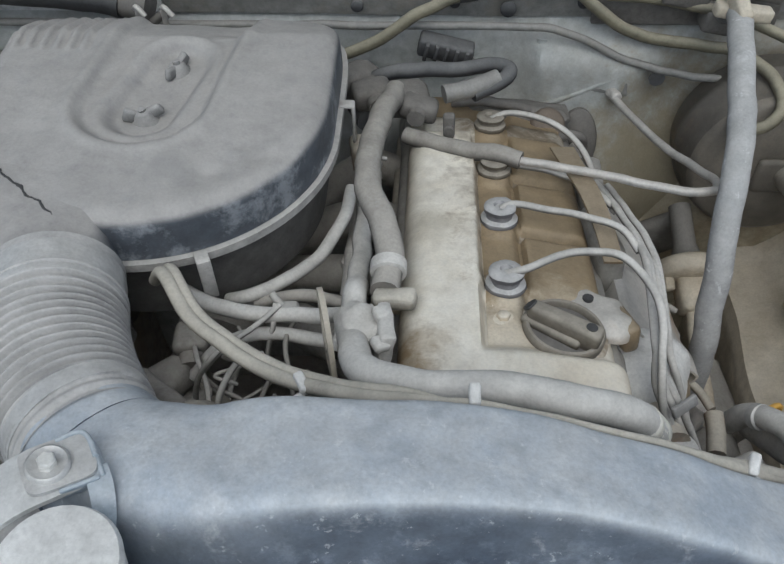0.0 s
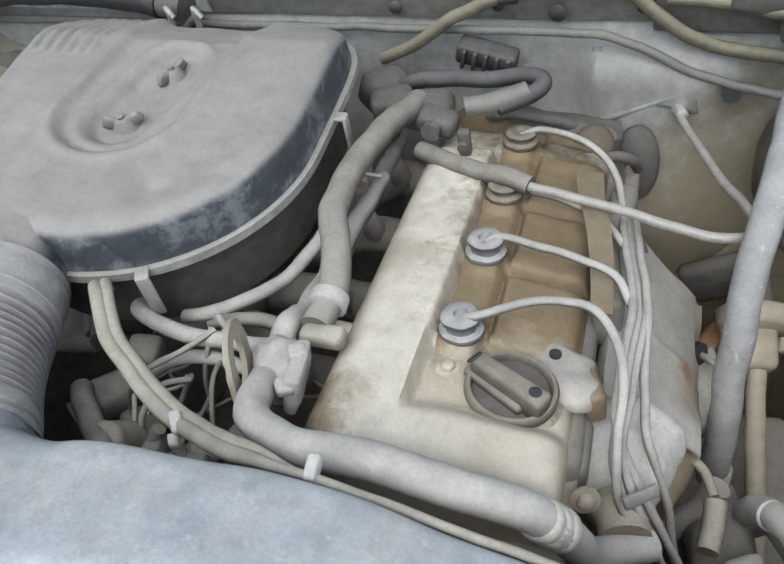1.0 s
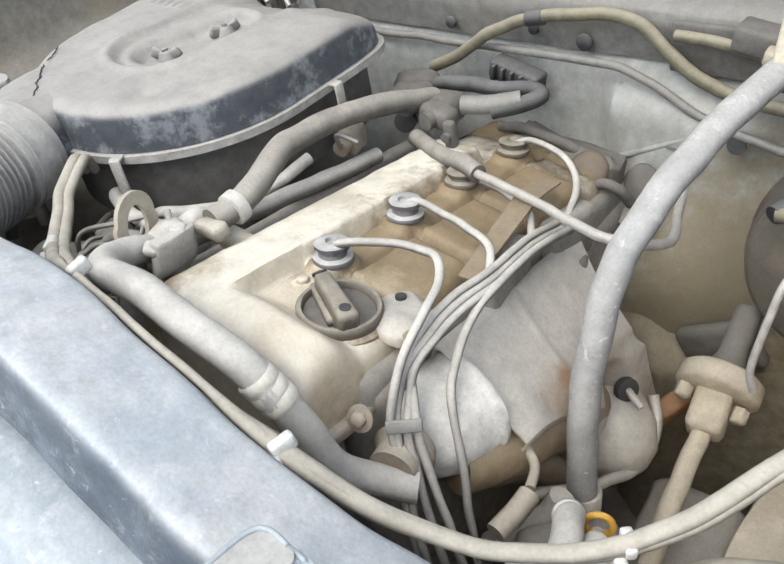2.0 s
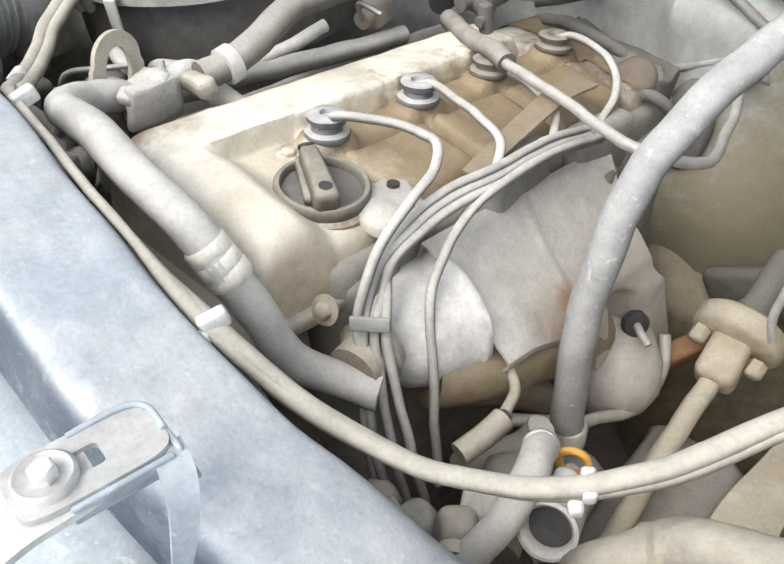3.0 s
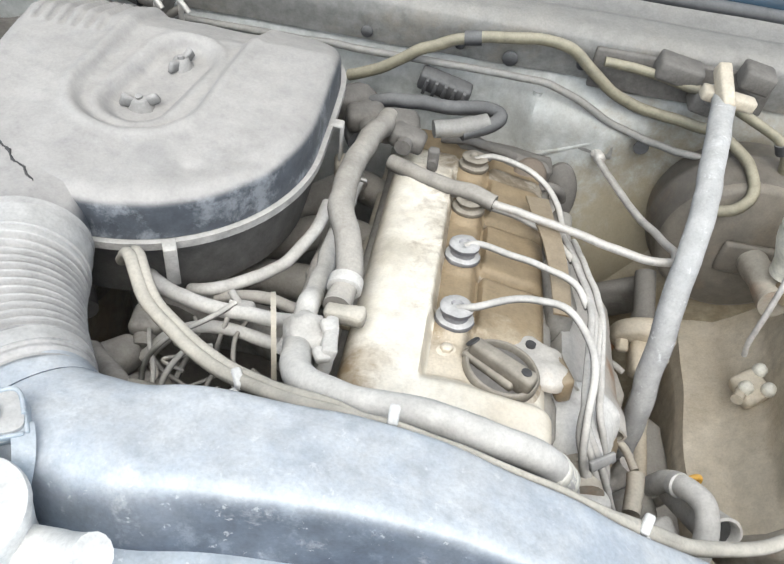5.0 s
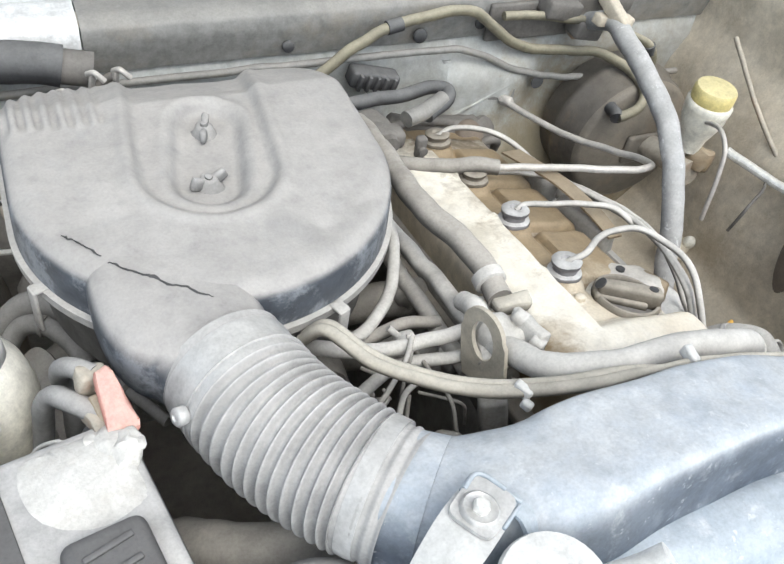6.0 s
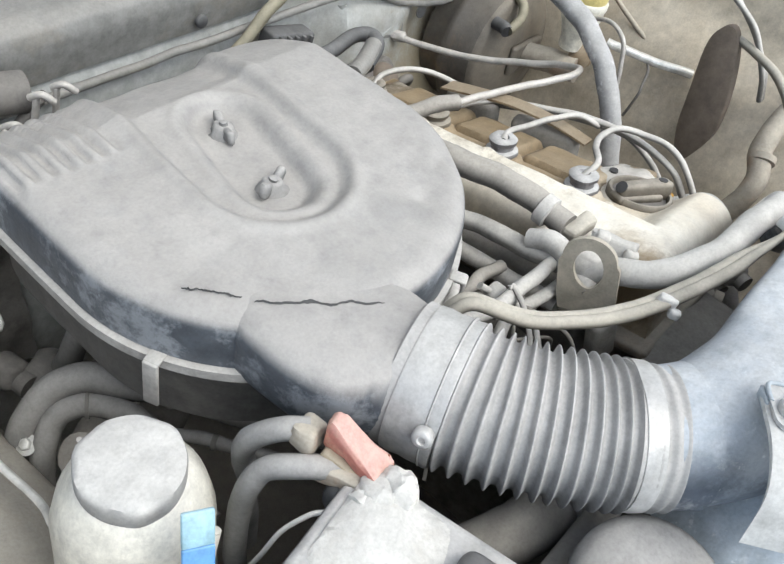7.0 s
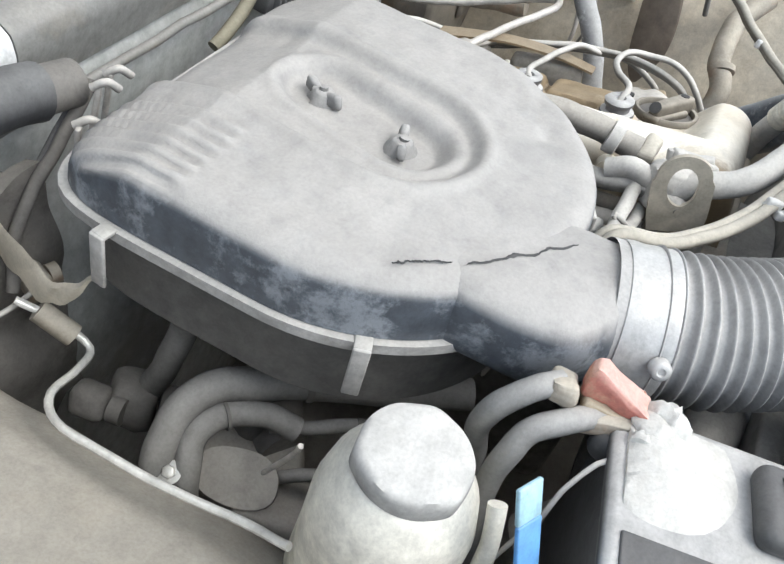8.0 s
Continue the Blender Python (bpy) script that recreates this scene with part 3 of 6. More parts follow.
def mount(at, turn, size=1.0, lean=0.0, reach=0.05, name="duct_bracket"):
    """A slotted tab from the duct, bolted through a raised ring to a painted arm."""
    ob = thing(name, at, "pale dusty bracket with a bolt and washer holding the duct", "bracket", "duct brackets")
    T = Matrix.Translation(at) @ pose(0, 0, 0, 0, 0, turn) @ pose(0, 0, 0, lean, 0, 0) @ Matrix.Diagonal((size, size, size, 1))

    def put(pname, bm, mat=M_SUPPORT, label=""):
        bm.transform(T)
        return part(pname, bm, mat, ob, label)

    def rounded(hx, y0, y1, n=32, p=5.0):
        out = []
        for j in range(n):
            a = 2 * math.pi * j / n
            c, s = math.cos(a), math.sin(a)
            out.append(V((hx * math.copysign(abs(c) ** (2 / p), c), (y0 + y1) / 2 + (y1 - y0) / 2 * math.copysign(abs(s) ** (2 / p), s), 0)))
        return out

    slot = [V((p.x, p.y, 0)) for p in rounded(0.0065, 0.24 * reach, 0.48 * reach)]
    tab = plate(rounded(0.0175, -0.016, reach), (0, 0, 1), 0.003, slot)
    put("tab", tab, M_CLAMP)
    put("flange", block((0.0175, 0.5 * reach, -0.0065), (0.003, 0.9 * reach, 0.014), 0.0012, (0, 14, 0)))
    leg = bmesh.new()
    way = spline_rows([(0.012, 0.93, -0.001, 0.0075), (0.026, 0.9, -0.004, 0.0075), (0.036, 0.82, -0.014, 0.007), (0.042, 0.7, -0.03, 0.006), (0.045, 0.58, -0.046, 0.004)], 5)
    bridge(leg, [[V((x + dx, y * reach + sy * w, z + dz)) for sy, dx, dz in ((-1, 0, 0), (1, 0, 0), (1, -0.0025, -0.002), (-1, -0.0025, -0.002))] for x, y, z, w in way])
    put("leg", leg)
    put("lip", hose([(-0.0165, 0.3 * reach, 0.001), (-0.0165, 0.8 * reach, 0.0022), (-0.01, 0.985 * reach, 0.0022), (0.006, reach, 0.0015)], 0.0017, 10))
    put("flange", block((-0.0175, 0.6 * reach, -0.005), (0.003, 0.68 * reach, 0.01), 0.0012, (0, -8, 0)))
    put("foot", block((0.004, reach + 0.003, -0.012), (0.03, 0.003, 0.026), 0.0012, (12, 0, 0)))
    arm = bmesh.new()
    line = [(0.018, -0.004, 0.019), (0.0, -0.005, 0.02), (-0.018, -0.007, 0.02), (-0.036, -0.016, 0.019), (-0.05, -0.034, 0.018), (-0.056, -0.07, 0.018)]
    line = spline_rows(line, 5)
    bridge(arm, [[V((sx * hw, y, z + dz)) for sx, dz in ((-1, -0.002), (1, -0.002), (1, 0.002), (0.8, 0.0032), (-0.8, 0.0032), (-1, 0.002))] for y, z, hw in line])
    put("arm", arm, M_ARM, "white painted arm of the bracket")
    put("washer", turned([(0.0138, -0.001), (0.0138, 0.0042), (0.012, 0.0056), (0.0088, 0.0035)], (0, 0, 0), (0, 0, 1), 28), M_CLAMP)
    put("bolt", turned([(0.0062, 0.0), (0.0062, 0.006), (0.005, 0.0075)], (0, 0, 0.0025), (0, 0, 1), 6), M_BRIGHT)
    return ob


mount((0.312, 0.199, 1.13), -6, 0.77, -6)
mount((-0.153, 0.239, 1.157), -58, 0.82, -8, 0.027)

ribbed = thing("ribbed_intake_hose", (-0.2, 0.36, 1.03), "grey dusty ribbed rubber hose between air cleaner and duct", "air hose")
HOSE_LINE = [(-0.238, 0.436, 1.072), (-0.231, 0.412, 1.073), (-0.218, 0.372, 1.077), (-0.2, 0.337, 1.082), (-0.18, 0.308, 1.086), (-0.163, 0.288, 1.088)]


def ribbed_bm():
    line = curve_points(HOSE_LINE, 80)
    rings, seg = [], 64
    n = len(line)
    for i, (p, (s, u, t)) in enumerate(zip(line, frames_along(line))):
        f = i / (n - 1)
        r = 0.0475 - 0.003 * f
        if 0.2 < f < 0.8:
            r += (0.0056 * abs(math.cos((f - 0.2) / 0.6 * 14 * math.pi)) ** 4.0 - 0.0016) * smooth01(0.2, 0.24, f)
        elif f >= 0.8:
            r += 0.0008 * math.cos((f - 0.8) / 0.2 * 3 * 2 * math.pi) + 0.001
        else:
            r += 0.0012
        rings.append([p + (s * math.cos(a) + u * math.sin(a)) * r * (1 + 0.012 * noise.noise(p * 30 + V((math.cos(a), math.sin(a), 0)))) for a in (2 * math.pi * j / seg for j in range(seg))])
    return bridge(bmesh.new(), rings, cap=False)


part("bellows", ribbed_bm(), M_RIBBED, ribbed, sharp=60)


def clamp_at(p, axis, r, parent, width=0.012):
    ob = part("clamp", turned([(r - 0.002, -width / 2), (r + 0.0016, -width / 2), (r + 0.002, 0), (r + 0.0016, width / 2), (r - 0.002, width / 2)], p, axis, 48), M_CLAMP, parent, "steel hose clamp")
    return ob


ca = part("collar", turned([(0.0465, -0.017), (0.0492, -0.0165), (0.0498, -0.01), (0.0492, -0.003), (0.0498, 0.003), (0.0495, 0.01), (0.0503, 0.0135), (0.0495, 0.0165), (0.0465, 0.017)], (-0.2318, 0.413, 1.073), (0.28, -0.96, 0.04), 56), M_CLAMP, ribbed, "smooth pale collar at the air cleaner")
screw = turned([(0.0066, -0.006), (0.0066, 0.0), (0.005, 0.0014), (0.0028, 0.0016), (0.002, 0.0004)], (-0.281, 0.3888, 1.09), (-0.9, -0.3, 0.33), 16)
part("clamp_screw", screw, M_CLAMP, ca)
clamp_at((-0.176, 0.304, 1.0865), (0.66, -0.75, 0.07), 0.0455, ribbed)

cleaner = thing("air_cleaner", (-0.2, 0.62, 1.0), "large dust-covered black plastic air cleaner with a flat lid", "air cleaner")
AC = V((-0.203, 0.612))


def lid_reach(a, inset=0.0):
    """How far the lid's outline lies from its middle in the direction a."""
    c, s = math.cos(a), math.sin(a)
    R = 0.1512 - inset
    if s <= 0:
        return R * (1.0 + 0.02 * c * c)
    w, h, p = R * 1.02, 0.16 - inset, 7.0
    return 1.0 / ((abs(c) / w) ** p + (s / h) ** p) ** (1 / p)


def lid_top(x, y):
    """The height of the lid: a channel round the two nuts, ribs, a falling tail."""
    z = 1.112 - 0.5 * max(0.0, y - 0.705) ** 1.1
    a, b, p = V((-0.205, 0.602)), V((-0.183, 0.82)), V((x, y))
    f = min(1.0, max(0.0, (p - a).dot(b - a) / (b - a).length_squared))
    d = (p - a.lerp(b, f)).length
    z -= 0.0065 * smooth01(0.06, 0.049, d)
    z += 0.0026 * math.exp(-((d - 0.0625) / 0.0055) ** 2)
    a, b = V((-0.206, 0.595)), V((-0.19, 0.668))
    f = min(1.0, max(0.0, (p - a).dot(b - a) / (b - a).length_squared))
    d = (p - a.lerp(b, f)).length
    z -= 0.0105 * smooth01(0.035, 0.021, d) - 0.0015 * math.exp(-((d - 0.038) / 0.004) ** 2)
    rib = smooth01(0.674, 0.682, y) * smooth01(-0.268, -0.273, x) * smooth01(-0.354, -0.35, x)
    z += 0.0021 * rib * math.tanh(1.6 * math.cos((x + 0.28) / 0.0125 * 2 * math.pi))
    z += 0.0025 * noise.noise(V((x * 11, y * 11, 4))) + 0.0012 * noise.noise(V((x * 40, y * 40, 8)))
    for dx, dy, r, depth in ((-0.1, 0.545, 0.026, 0.003), (-0.13, 0.515, 0.018, 0.0025), (-0.3, 0.575, 0.02, 0.0016), (-0.15, 0.72, 0.03, 0.002)):
        z -= depth * math.exp(-((x - dx) ** 2 + (y - dy) ** 2) / r ** 2) * (1 + 0.8 * noise.noise(V((x * 70, y * 70, 2))))
    return z


def lid_bm():
    bm = bmesh.new()
    seg, rad = 300, 130
    rings = []
    for k in range(1, rad + 1):
        f = (k / rad) ** 0.9
        ring = []
        for j in range(seg):
            a = 2 * math.pi * j / seg
            q = lid_reach(a)
            x, y = AC.x + q * f * math.cos(a), AC.y + q * f * math.sin(a)
            edge = q * (1 - f)
            drop = 0.014 * (1 - math.sqrt(max(0.0, 1 - (1 - min(1, edge / 0.019)) ** 2)))
            ring.append(V((x, y, lid_top(x, y) - drop)))
        rings.append(ring)
    last = rings[-1]
    for g, zz in ((0.0004, 0.4), (0.0008, 0.75), (0.001, 1.0)):
        rings.append([V((p.x + g * math.cos(2 * math.pi * j / seg), p.y + g * math.sin(2 * math.pi * j / seg), p.z + (1.068 - 0.0 - p.z) * zz)) for j, p in enumerate(last)])
    made = [[bm.verts.new(p) for p in ring] for ring in rings]
    centre = bm.verts.new((AC.x, AC.y, lid_top(AC.x, AC.y)))
    for j in range(seg):
        bm.faces.new((centre, made[0][j], made[0][(j + 1) % seg]))
    for a, b in zip(made, made[1:]):
        for j in range(seg):
            bm.faces.new((a[j], b[j], b[(j + 1) % seg], a[(j + 1) % seg]))
    return bm


part("lid", lid_bm(), M_LID, cleaner, "dusty black lid with a channel and ribs", sharp=60)


def crack_bm(ends, width, seed):
    """A ragged split along the lid's front shoulder, through the three places in ends."""
    bm = bmesh.new()
    line = curve_points([(x, y, 0) for x, y in ends], 24)
    rows = []
    for k, p in enumerate(line):
        f = k / (len(line) - 1)
        n = V((0.62, 0.78, 0))
        p = p + n * (0.0035 * noise.noise(V((f * 7, 0, seed))) + 0.0012 * noise.noise(V((f * 30, 2, seed))))
        w = width * max(0.12, 0.55 + noise.noise(V((f * 9, 5, seed)))) * min(1.0, 8 * f + 0.1, 8 * (1 - f) + 0.1)
        z = max(1.1128, lid_top(p.x, p.y))
        rows.append([V((q.x, q.y, z + dz)) for q, dz in ((p - n * w, -0.0004), (p, 0.0006), (p + n * w, -0.0004))])
    made = [[bm.verts.new(q) for q in row] for row in rows]
    for a, b in zip(made, made[1:]):
        for i in range(2):
            bm.faces.new((a[i], a[i + 1], b[i + 1], b[i]))
    return bm


part("split", crack_bm([(-0.299, 0.514), (-0.273, 0.493), (-0.237, 0.463)], 0.0019, 3), M_SLIT, cleaner, "dark ragged split in the lid")
part("split", crack_bm([(-0.325, 0.55), (-0.315, 0.539), (-0.302, 0.522)], 0.0011, 8), M_SLIT, cleaner, "dark ragged split in the lid")


def belt(z0, z1, inset, seg=120):
    rings = []
    for z, g in ((z0, inset + 0.003), (z0, inset), (z1, inset), (z1, inset + 0.003)):
        rings.append([V((AC.x + lid_reach(a, g) * math.cos(a), AC.y + lid_reach(a, g) * math.sin(a), z)) for a in (2 * math.pi * j / seg for j in range(seg))])
    return bridge(bmesh.new(), rings)


part("rim", belt(1.0595, 1.0672, -0.0055), M_RIM, cleaner, "pale dusty rim below the lid")
part("pan", belt(0.99, 1.0592, 0.012), M_PAN, cleaner, "dark lower pan")
NOSE = [(-0.252, 0.56, 1.0822, -80, 0.04, 0.0262, 5.0), (-0.259, 0.52, 1.0825, -79, 0.056, 0.0285, 4.5), (-0.257, 0.475, 1.079, -76, 0.058, 0.0335, 3.6), (-0.246, 0.45, 1.0745, -74, 0.05, 0.041, 2.6), (-0.24, 0.436, 1.0727, -73, 0.0475, 0.0455, 2.0), (-0.234, 0.418, 1.0727, -73, 0.0455, 0.0455, 2.0)]
part("outlet", bridge(bmesh.new(), pipe_sections(NOSE, 6, 44)), M_LID, cleaner, "black outlet that the ribbed hose slips over", sharp=60)


def wing_nut(x, y, z, turn):
    bm = turned([(0.014, -0.004), (0.0135, 0.0), (0.009, 0.004), (0.0075, 0.009), (0.005, 0.0105)], (0, 0, 0), (0, 0, 1), 18)
    for s in (-1, 1):
        block((s * 0.0105, 0, 0.0075), (0.013, 0.006, 0.011), 0.0026, (0, s * -22, 0), bm)
    turned([(0.0035, 0.008), (0.0033, 0.013), (0.002, 0.0135)], (0, 0, 0), (0, 0, 1), 10, bm)
    for v in bm.verts:
        v.co += V((1, 1, 1)) * 0.002 * noise.noise(v.co * 130 + V((x * 90, 0, 0)))
    bm.transform(pose(x, y, z, 0, 0, turn))
    part("wing_nut", bm, M_HORN, cleaner, "dusty wing nut")


wing_nut(-0.206, 0.597, 1.0945, 20)
wing_nut(-0.192, 0.666, 1.0935, 70)
for x, y, out in ((-0.139, 0.4705, (0.42, -0.9)), (-0.3435, 0.5475, (-0.93, -0.35)), (-0.361, 0.712, (-1, 0.1)), (-0.045, 0.66, (1, 0.0))):
    ang = math.degrees(math.atan2(out[1], out[0])) - 90
    bm = block((0, 0.004, -0.016), (0.011, 0.003, 0.042), 0.0012)
    block((0, -0.002, 0.004), (0.011, 0.012, 0.003), 0.001, (0, 0, 0), bm)
    bm.transform(pose(x + 0.006 * out[0], y + 0.006 * out[1], 1.063, 0, 0, ang))
    part("clip", bm, M_RIM, cleaner, "pale spring clip")

# ---- engine ----
def eng(u, v, w):
    """A place on the engine, which leans back: across, along, and above the cover's top."""
    return V((u, 0.4 + 0.984 * v + 0.178 * w, 1.047 - 0.178 * v + 0.984 * w))


engine = thing("engine_block", (0.1, 0.6, 0.5), "grimy engine block and head below the valve cover", "engine")
bm = block((0.1, 0.62, 0.74), (0.2, 0.5, 0.36), 0.02)
block((0.1, 0.63, 0.9), (0.19, 0.48, 0.12), 0.012, (-10, 0, 0), bm)
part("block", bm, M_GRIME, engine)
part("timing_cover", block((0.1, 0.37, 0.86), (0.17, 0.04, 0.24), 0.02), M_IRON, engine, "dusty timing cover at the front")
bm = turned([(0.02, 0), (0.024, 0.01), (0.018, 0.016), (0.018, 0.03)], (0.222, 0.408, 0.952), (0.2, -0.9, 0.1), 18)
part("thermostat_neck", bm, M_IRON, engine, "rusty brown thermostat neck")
part("neck_bolt", bolt((0.2, 0.388, 0.985), (0.2, -0.9, 0.5), 0.006, 0.006), M_IRON, engine)

cover = thing("valve_cover", eng(0.09, 0.2, -0.06), "cream dusty cast-aluminium valve cover with brown oil stains", "valve cover")
U0, U1, V0, V1 = 0.015, 0.186, -0.04, 0.43


def cover_top(u, v):
    edge_u = 0.08 + 0.001 * smooth01(0.02, 0.2, v)
    right = 1 - smooth01(edge_u - 0.0035, edge_u + 0.003, u)
    front = 1 - smooth01(-0.005, 0.026, v)
    rail_end = 1 - smooth01(0.325, 0.335, v)
    w = -0.015
    high = max(right * max(rail_end, 0.25), front)
    w += 0.018 * high - 0.002
    w -= 0.010 * smooth01(0.1, 0.17, u) * (1 - 0.4 * front)
    if v > 0.05:
        for g in (0.08, 0.172, 0.262):
            w -= 0.008 * math.exp(-((v - g) / 0.0055) ** 2) * smooth01(0.112, 0.12, u)
        w -= 0.006 * math.exp(-((u - 0.117) / 0.004) ** 2)
    for px in (0.088, 0.181, 0.267, 0.357):
        d = math.hypot(u - 0.1, v - px)
        w += 0.006 * smooth01(0.024, 0.019, d)
    for edge, r in ((u - U0, 0.024), (U1 - u, 0.022), (v - V0, 0.03)):
        if edge < r:
            w -= r * (1 - math.sqrt(max(0.0, 1 - (1 - edge / r) ** 2)))
    return w + 0.0008 * noise.noise(V((u * 60, v * 60, 0)))


def cover_bm(u0, u1, v0, v1, nu, nv, skirt):
    bm = bmesh.new()
    us, vs = np.linspace(u0, u1, nu), np.linspace(v0, v1, nv)
    grid = [[bm.verts.new(eng(u, v, cover_top(u, v))) for v in vs] for u in us]
    for i in range(nu - 1):
        for j in range(nv - 1):
            bm.faces.new((grid[i][j], grid[i + 1][j], grid[i + 1][j + 1], grid[i][j + 1]))
    loop = [grid[i][0] for i in range(nu)] + [grid[-1][j] for j in range(1, nv)] + [grid[i][-1] for i in range(nu - 2, -1, -1)] + [grid[0][j] for j in range(nv - 2, 0, -1)]
    spots = [(u, v0) for u in us] + [(u1, v) for v in vs[1:]] + [(u, v1) for u in us[-2::-1]] + [(u0, v) for v in vs[-2:0:-1]]
    prev = loop
    for depth in skirt:
        row = [bm.verts.new(eng(u, v, depth)) for u, v in spots]
        for i in range(len(row)):
            j = (i + 1) % len(row)
            bm.faces.new((prev[i], prev[j], row[j], row[i]))
        prev = row
    return bm


part("cover_shell", cover_bm(U0, U1, V0, V1, 76, 160, (-0.06, -0.075)), M_ALU, cover, sharp=60)
part("flange", block(tuple(eng(0.096, 0.195, -0.074)), (0.196, 0.49, 0.012), 0.004, (-10.2, 0, 0)), M_IRON, cover, "dark gasket flange")
# the brown, less dusty pads between the plug wells
for v0, v1 in ((0.083, 0.169), (0.175, 0.259), (0.265, 0.352)):
    def pad(s, t, v0=v0, v1=v1):
        u, v = 0.1185 + 0.0655 * s, v0 + (v1 - v0) * t
        rim = min(s, 1 - s) * 0.0655, min(t, 1 - t) * (v1 - v0)
        return eng(u, v, cover_top(u, v) + 0.0042 * smooth01(-0.0005, 0.0045, min(rim)) - 0.0004)
    part("pad", sheet(pad, 30, 36), M_BROWN, cover, "brown oil-stained pad")


def rear_deck(s, t):
    u, v = 0.02 + 0.158 * s, 0.377 + 0.05 * t
    return eng(u, v, cover_top(u, v) + 0.0016)


part("rear_deck", sheet(rear_deck, 40, 14), M_BROWN, cover, "brown dirty rear end of the cover")


def valley(s, t):
    u, v = 0.0838 + 0.0352 * s, 0.022 + 0.37 * t
    return eng(u, v, cover_top(u, v) + 0.0008)


part("plug_valley", sheet(valley, 16, 130), M_BROWN, cover, "brown oily channel of the spark plugs")
for u, v in ((0.097, 0.0555),):
    part("cover_bolt", bolt(eng(u, v, cover_top(u, v) - 0.001), (0, 0.17, 1), 0.0055, 0.005), M_ALU, cover, "dusty bolt")
part("vent_neck", hose([eng(0.02, 0.075, -0.02), eng(-0.005, 0.07, -0.012)], 0.011, 14, straight=True), M_ALU, cover, "cream vent neck")

oil_cap = thing("oil_filler_cap", eng(0.1425, 0.046, -0.02), "dusty grey-brown oil filler cap with a raised grip", "oil cap")
cap_at = eng(0.1425, 0.046, -0.0265)
axis = (0.12, 0.15, 1)
part("neck", turned([(0.036, -0.008), (0.0365, 0.002), (0.034, 0.0035)], cap_at, axis, 36), M_ALU, oil_cap, "cream neck ring")
part("cap_disc", turned([(0.0315, 0.001), (0.0325, 0.004), (0.0325, 0.01), (0.031, 0.012), (0.0285, 0.012), (0.0275, 0.0105), (0.027, 0.006), (0.01, 0.0055)], cap_at, axis, 44), M_CAP, oil_cap, "dusty brown rim of the cap")
# Dark brown floor; the shade of the hollow is in its colour too.
part("recess", turned([(0.0268, 0.0055), (0.0268, 0.0068), (0.01, 0.007)], cap_at, axis, 36), M_CLUTTER, oil_cap, "dark brown floor of the cap's hollow")
cap_turn = Matrix.Translation(cap_at) @ V(axis).to_track_quat("Z", "Y").to_matrix().to_4x4() @ pose(0, 0, 0, 0, 0, 12)
bm = block((0.0, 0.004, 0.0145), (0.06, 0.017, 0.019), 0.0045, seg=3)
block((0.008, 0.004, 0.009), (0.05, 0.024, 0.008), 0.003, (0, 0, 0), bm)
for v in bm.verts:
    v.co.z += 0.0012 * noise.noise(v.co * 120)
    v.co.y *= 1 - 0.25 * smooth01(-0.01, 0.034, v.co.x)
bm.transform(cap_turn)
part("grip", bm, M_CAP, oil_cap, "dusty brown grip bar")
# Near-black discs: one puts the shade of the grip's hole into colour, one its tip.
for gx, gr, name in ((-0.02, 0.0045, "grip_hole"), (0.03, 0.006, "grip_tip")):
    bm = turned([(gr, -0.001), (gr, 0.0006), (gr * 0.5, 0.0009)], (gx, 0.004, 0.0243 if gx < 0 else 0.021), (0, 0, 1) if gx < 0 else (0.8, 0, 0.6), 16)
    bm.transform(cap_turn)
    part(name, bm, M_SLIT, oil_cap, "dark disc set on the grip")

# a pale cast lug beside the cap
lug_plate = thing("cover_lug", (0.18, 0.47, 1.0), "pale dusty cast lug with a bolt hole beside the cap", "engine bracket")
bm = turned([(1.0, -0.6), (1.0, 0.1), (0.94, 0.45), (0.8, 0.75), (0.55, 0.93), (0.2, 1.0)], (0, 0, 0), (0, 0, 1), 40)
bm.transform(Matrix.Translation((0.176, 0.47, 1.003)) @ pose(0, 0, 0, -10, 8, 30) @ Matrix.Diagonal((0.023, 0.033, 0.009, 1)))
for v in bm.verts:
    v.co += V((1, 1, 0.6)) * 0.0035 * noise.noise(v.co * 60)
part("lug_face", bm, M_SHIELD, lug_plate)
part("lug_stem", block((0.196, 0.462, 0.998), (0.014, 0.034, 0.026), 0.004, (-10, 0, 20)), M_TAN, lug_plate)
# Near-black disc puts the shade of the bolt hole into colour.
part("lug_disc", turned([(0.0045, -0.002), (0.0045, 0.0008), (0.002, 0.001)], (0.168, 0.482, 1.0115), (0.0, 0.2, 1), 16), M_SLIT, lug_plate, "dark disc standing for an empty bolt hole")


def plug_boot(v, wire, name="spark_plug_lead", label="grey rubber spark plug boot and dusty lead", m_boot=M_BOOT, tall=1.0):
    base = eng(0.1, v, cover_top(0.1, v))
    ob = thing(name, base, label, "spark plug lead", "spark plug leads")
    bm = turned([(0.0165, 0), (0.0172, 0.0015), (0.0165, 0.0045), (0.0118, 0.006), (0.0112, 0.0105 * tall), (0.014, 0.012 * tall), (0.0146, 0.016 * tall), (0.0122, 0.0182 * tall), (0.006, 0.018 * tall), (0.0045, 0.0155 * tall)], base, (0, 0.17, 1), 26)
    for p in bm.verts:
        p.co += V((1, 1, 0.5)) * 0.0007 * noise.noise(p.co * 110)
    part("boot", bm, m_boot, ob, "dusty rubber boot")
    part("lead", hose(wire, 0.0034, 8), M_CABLE, ob)


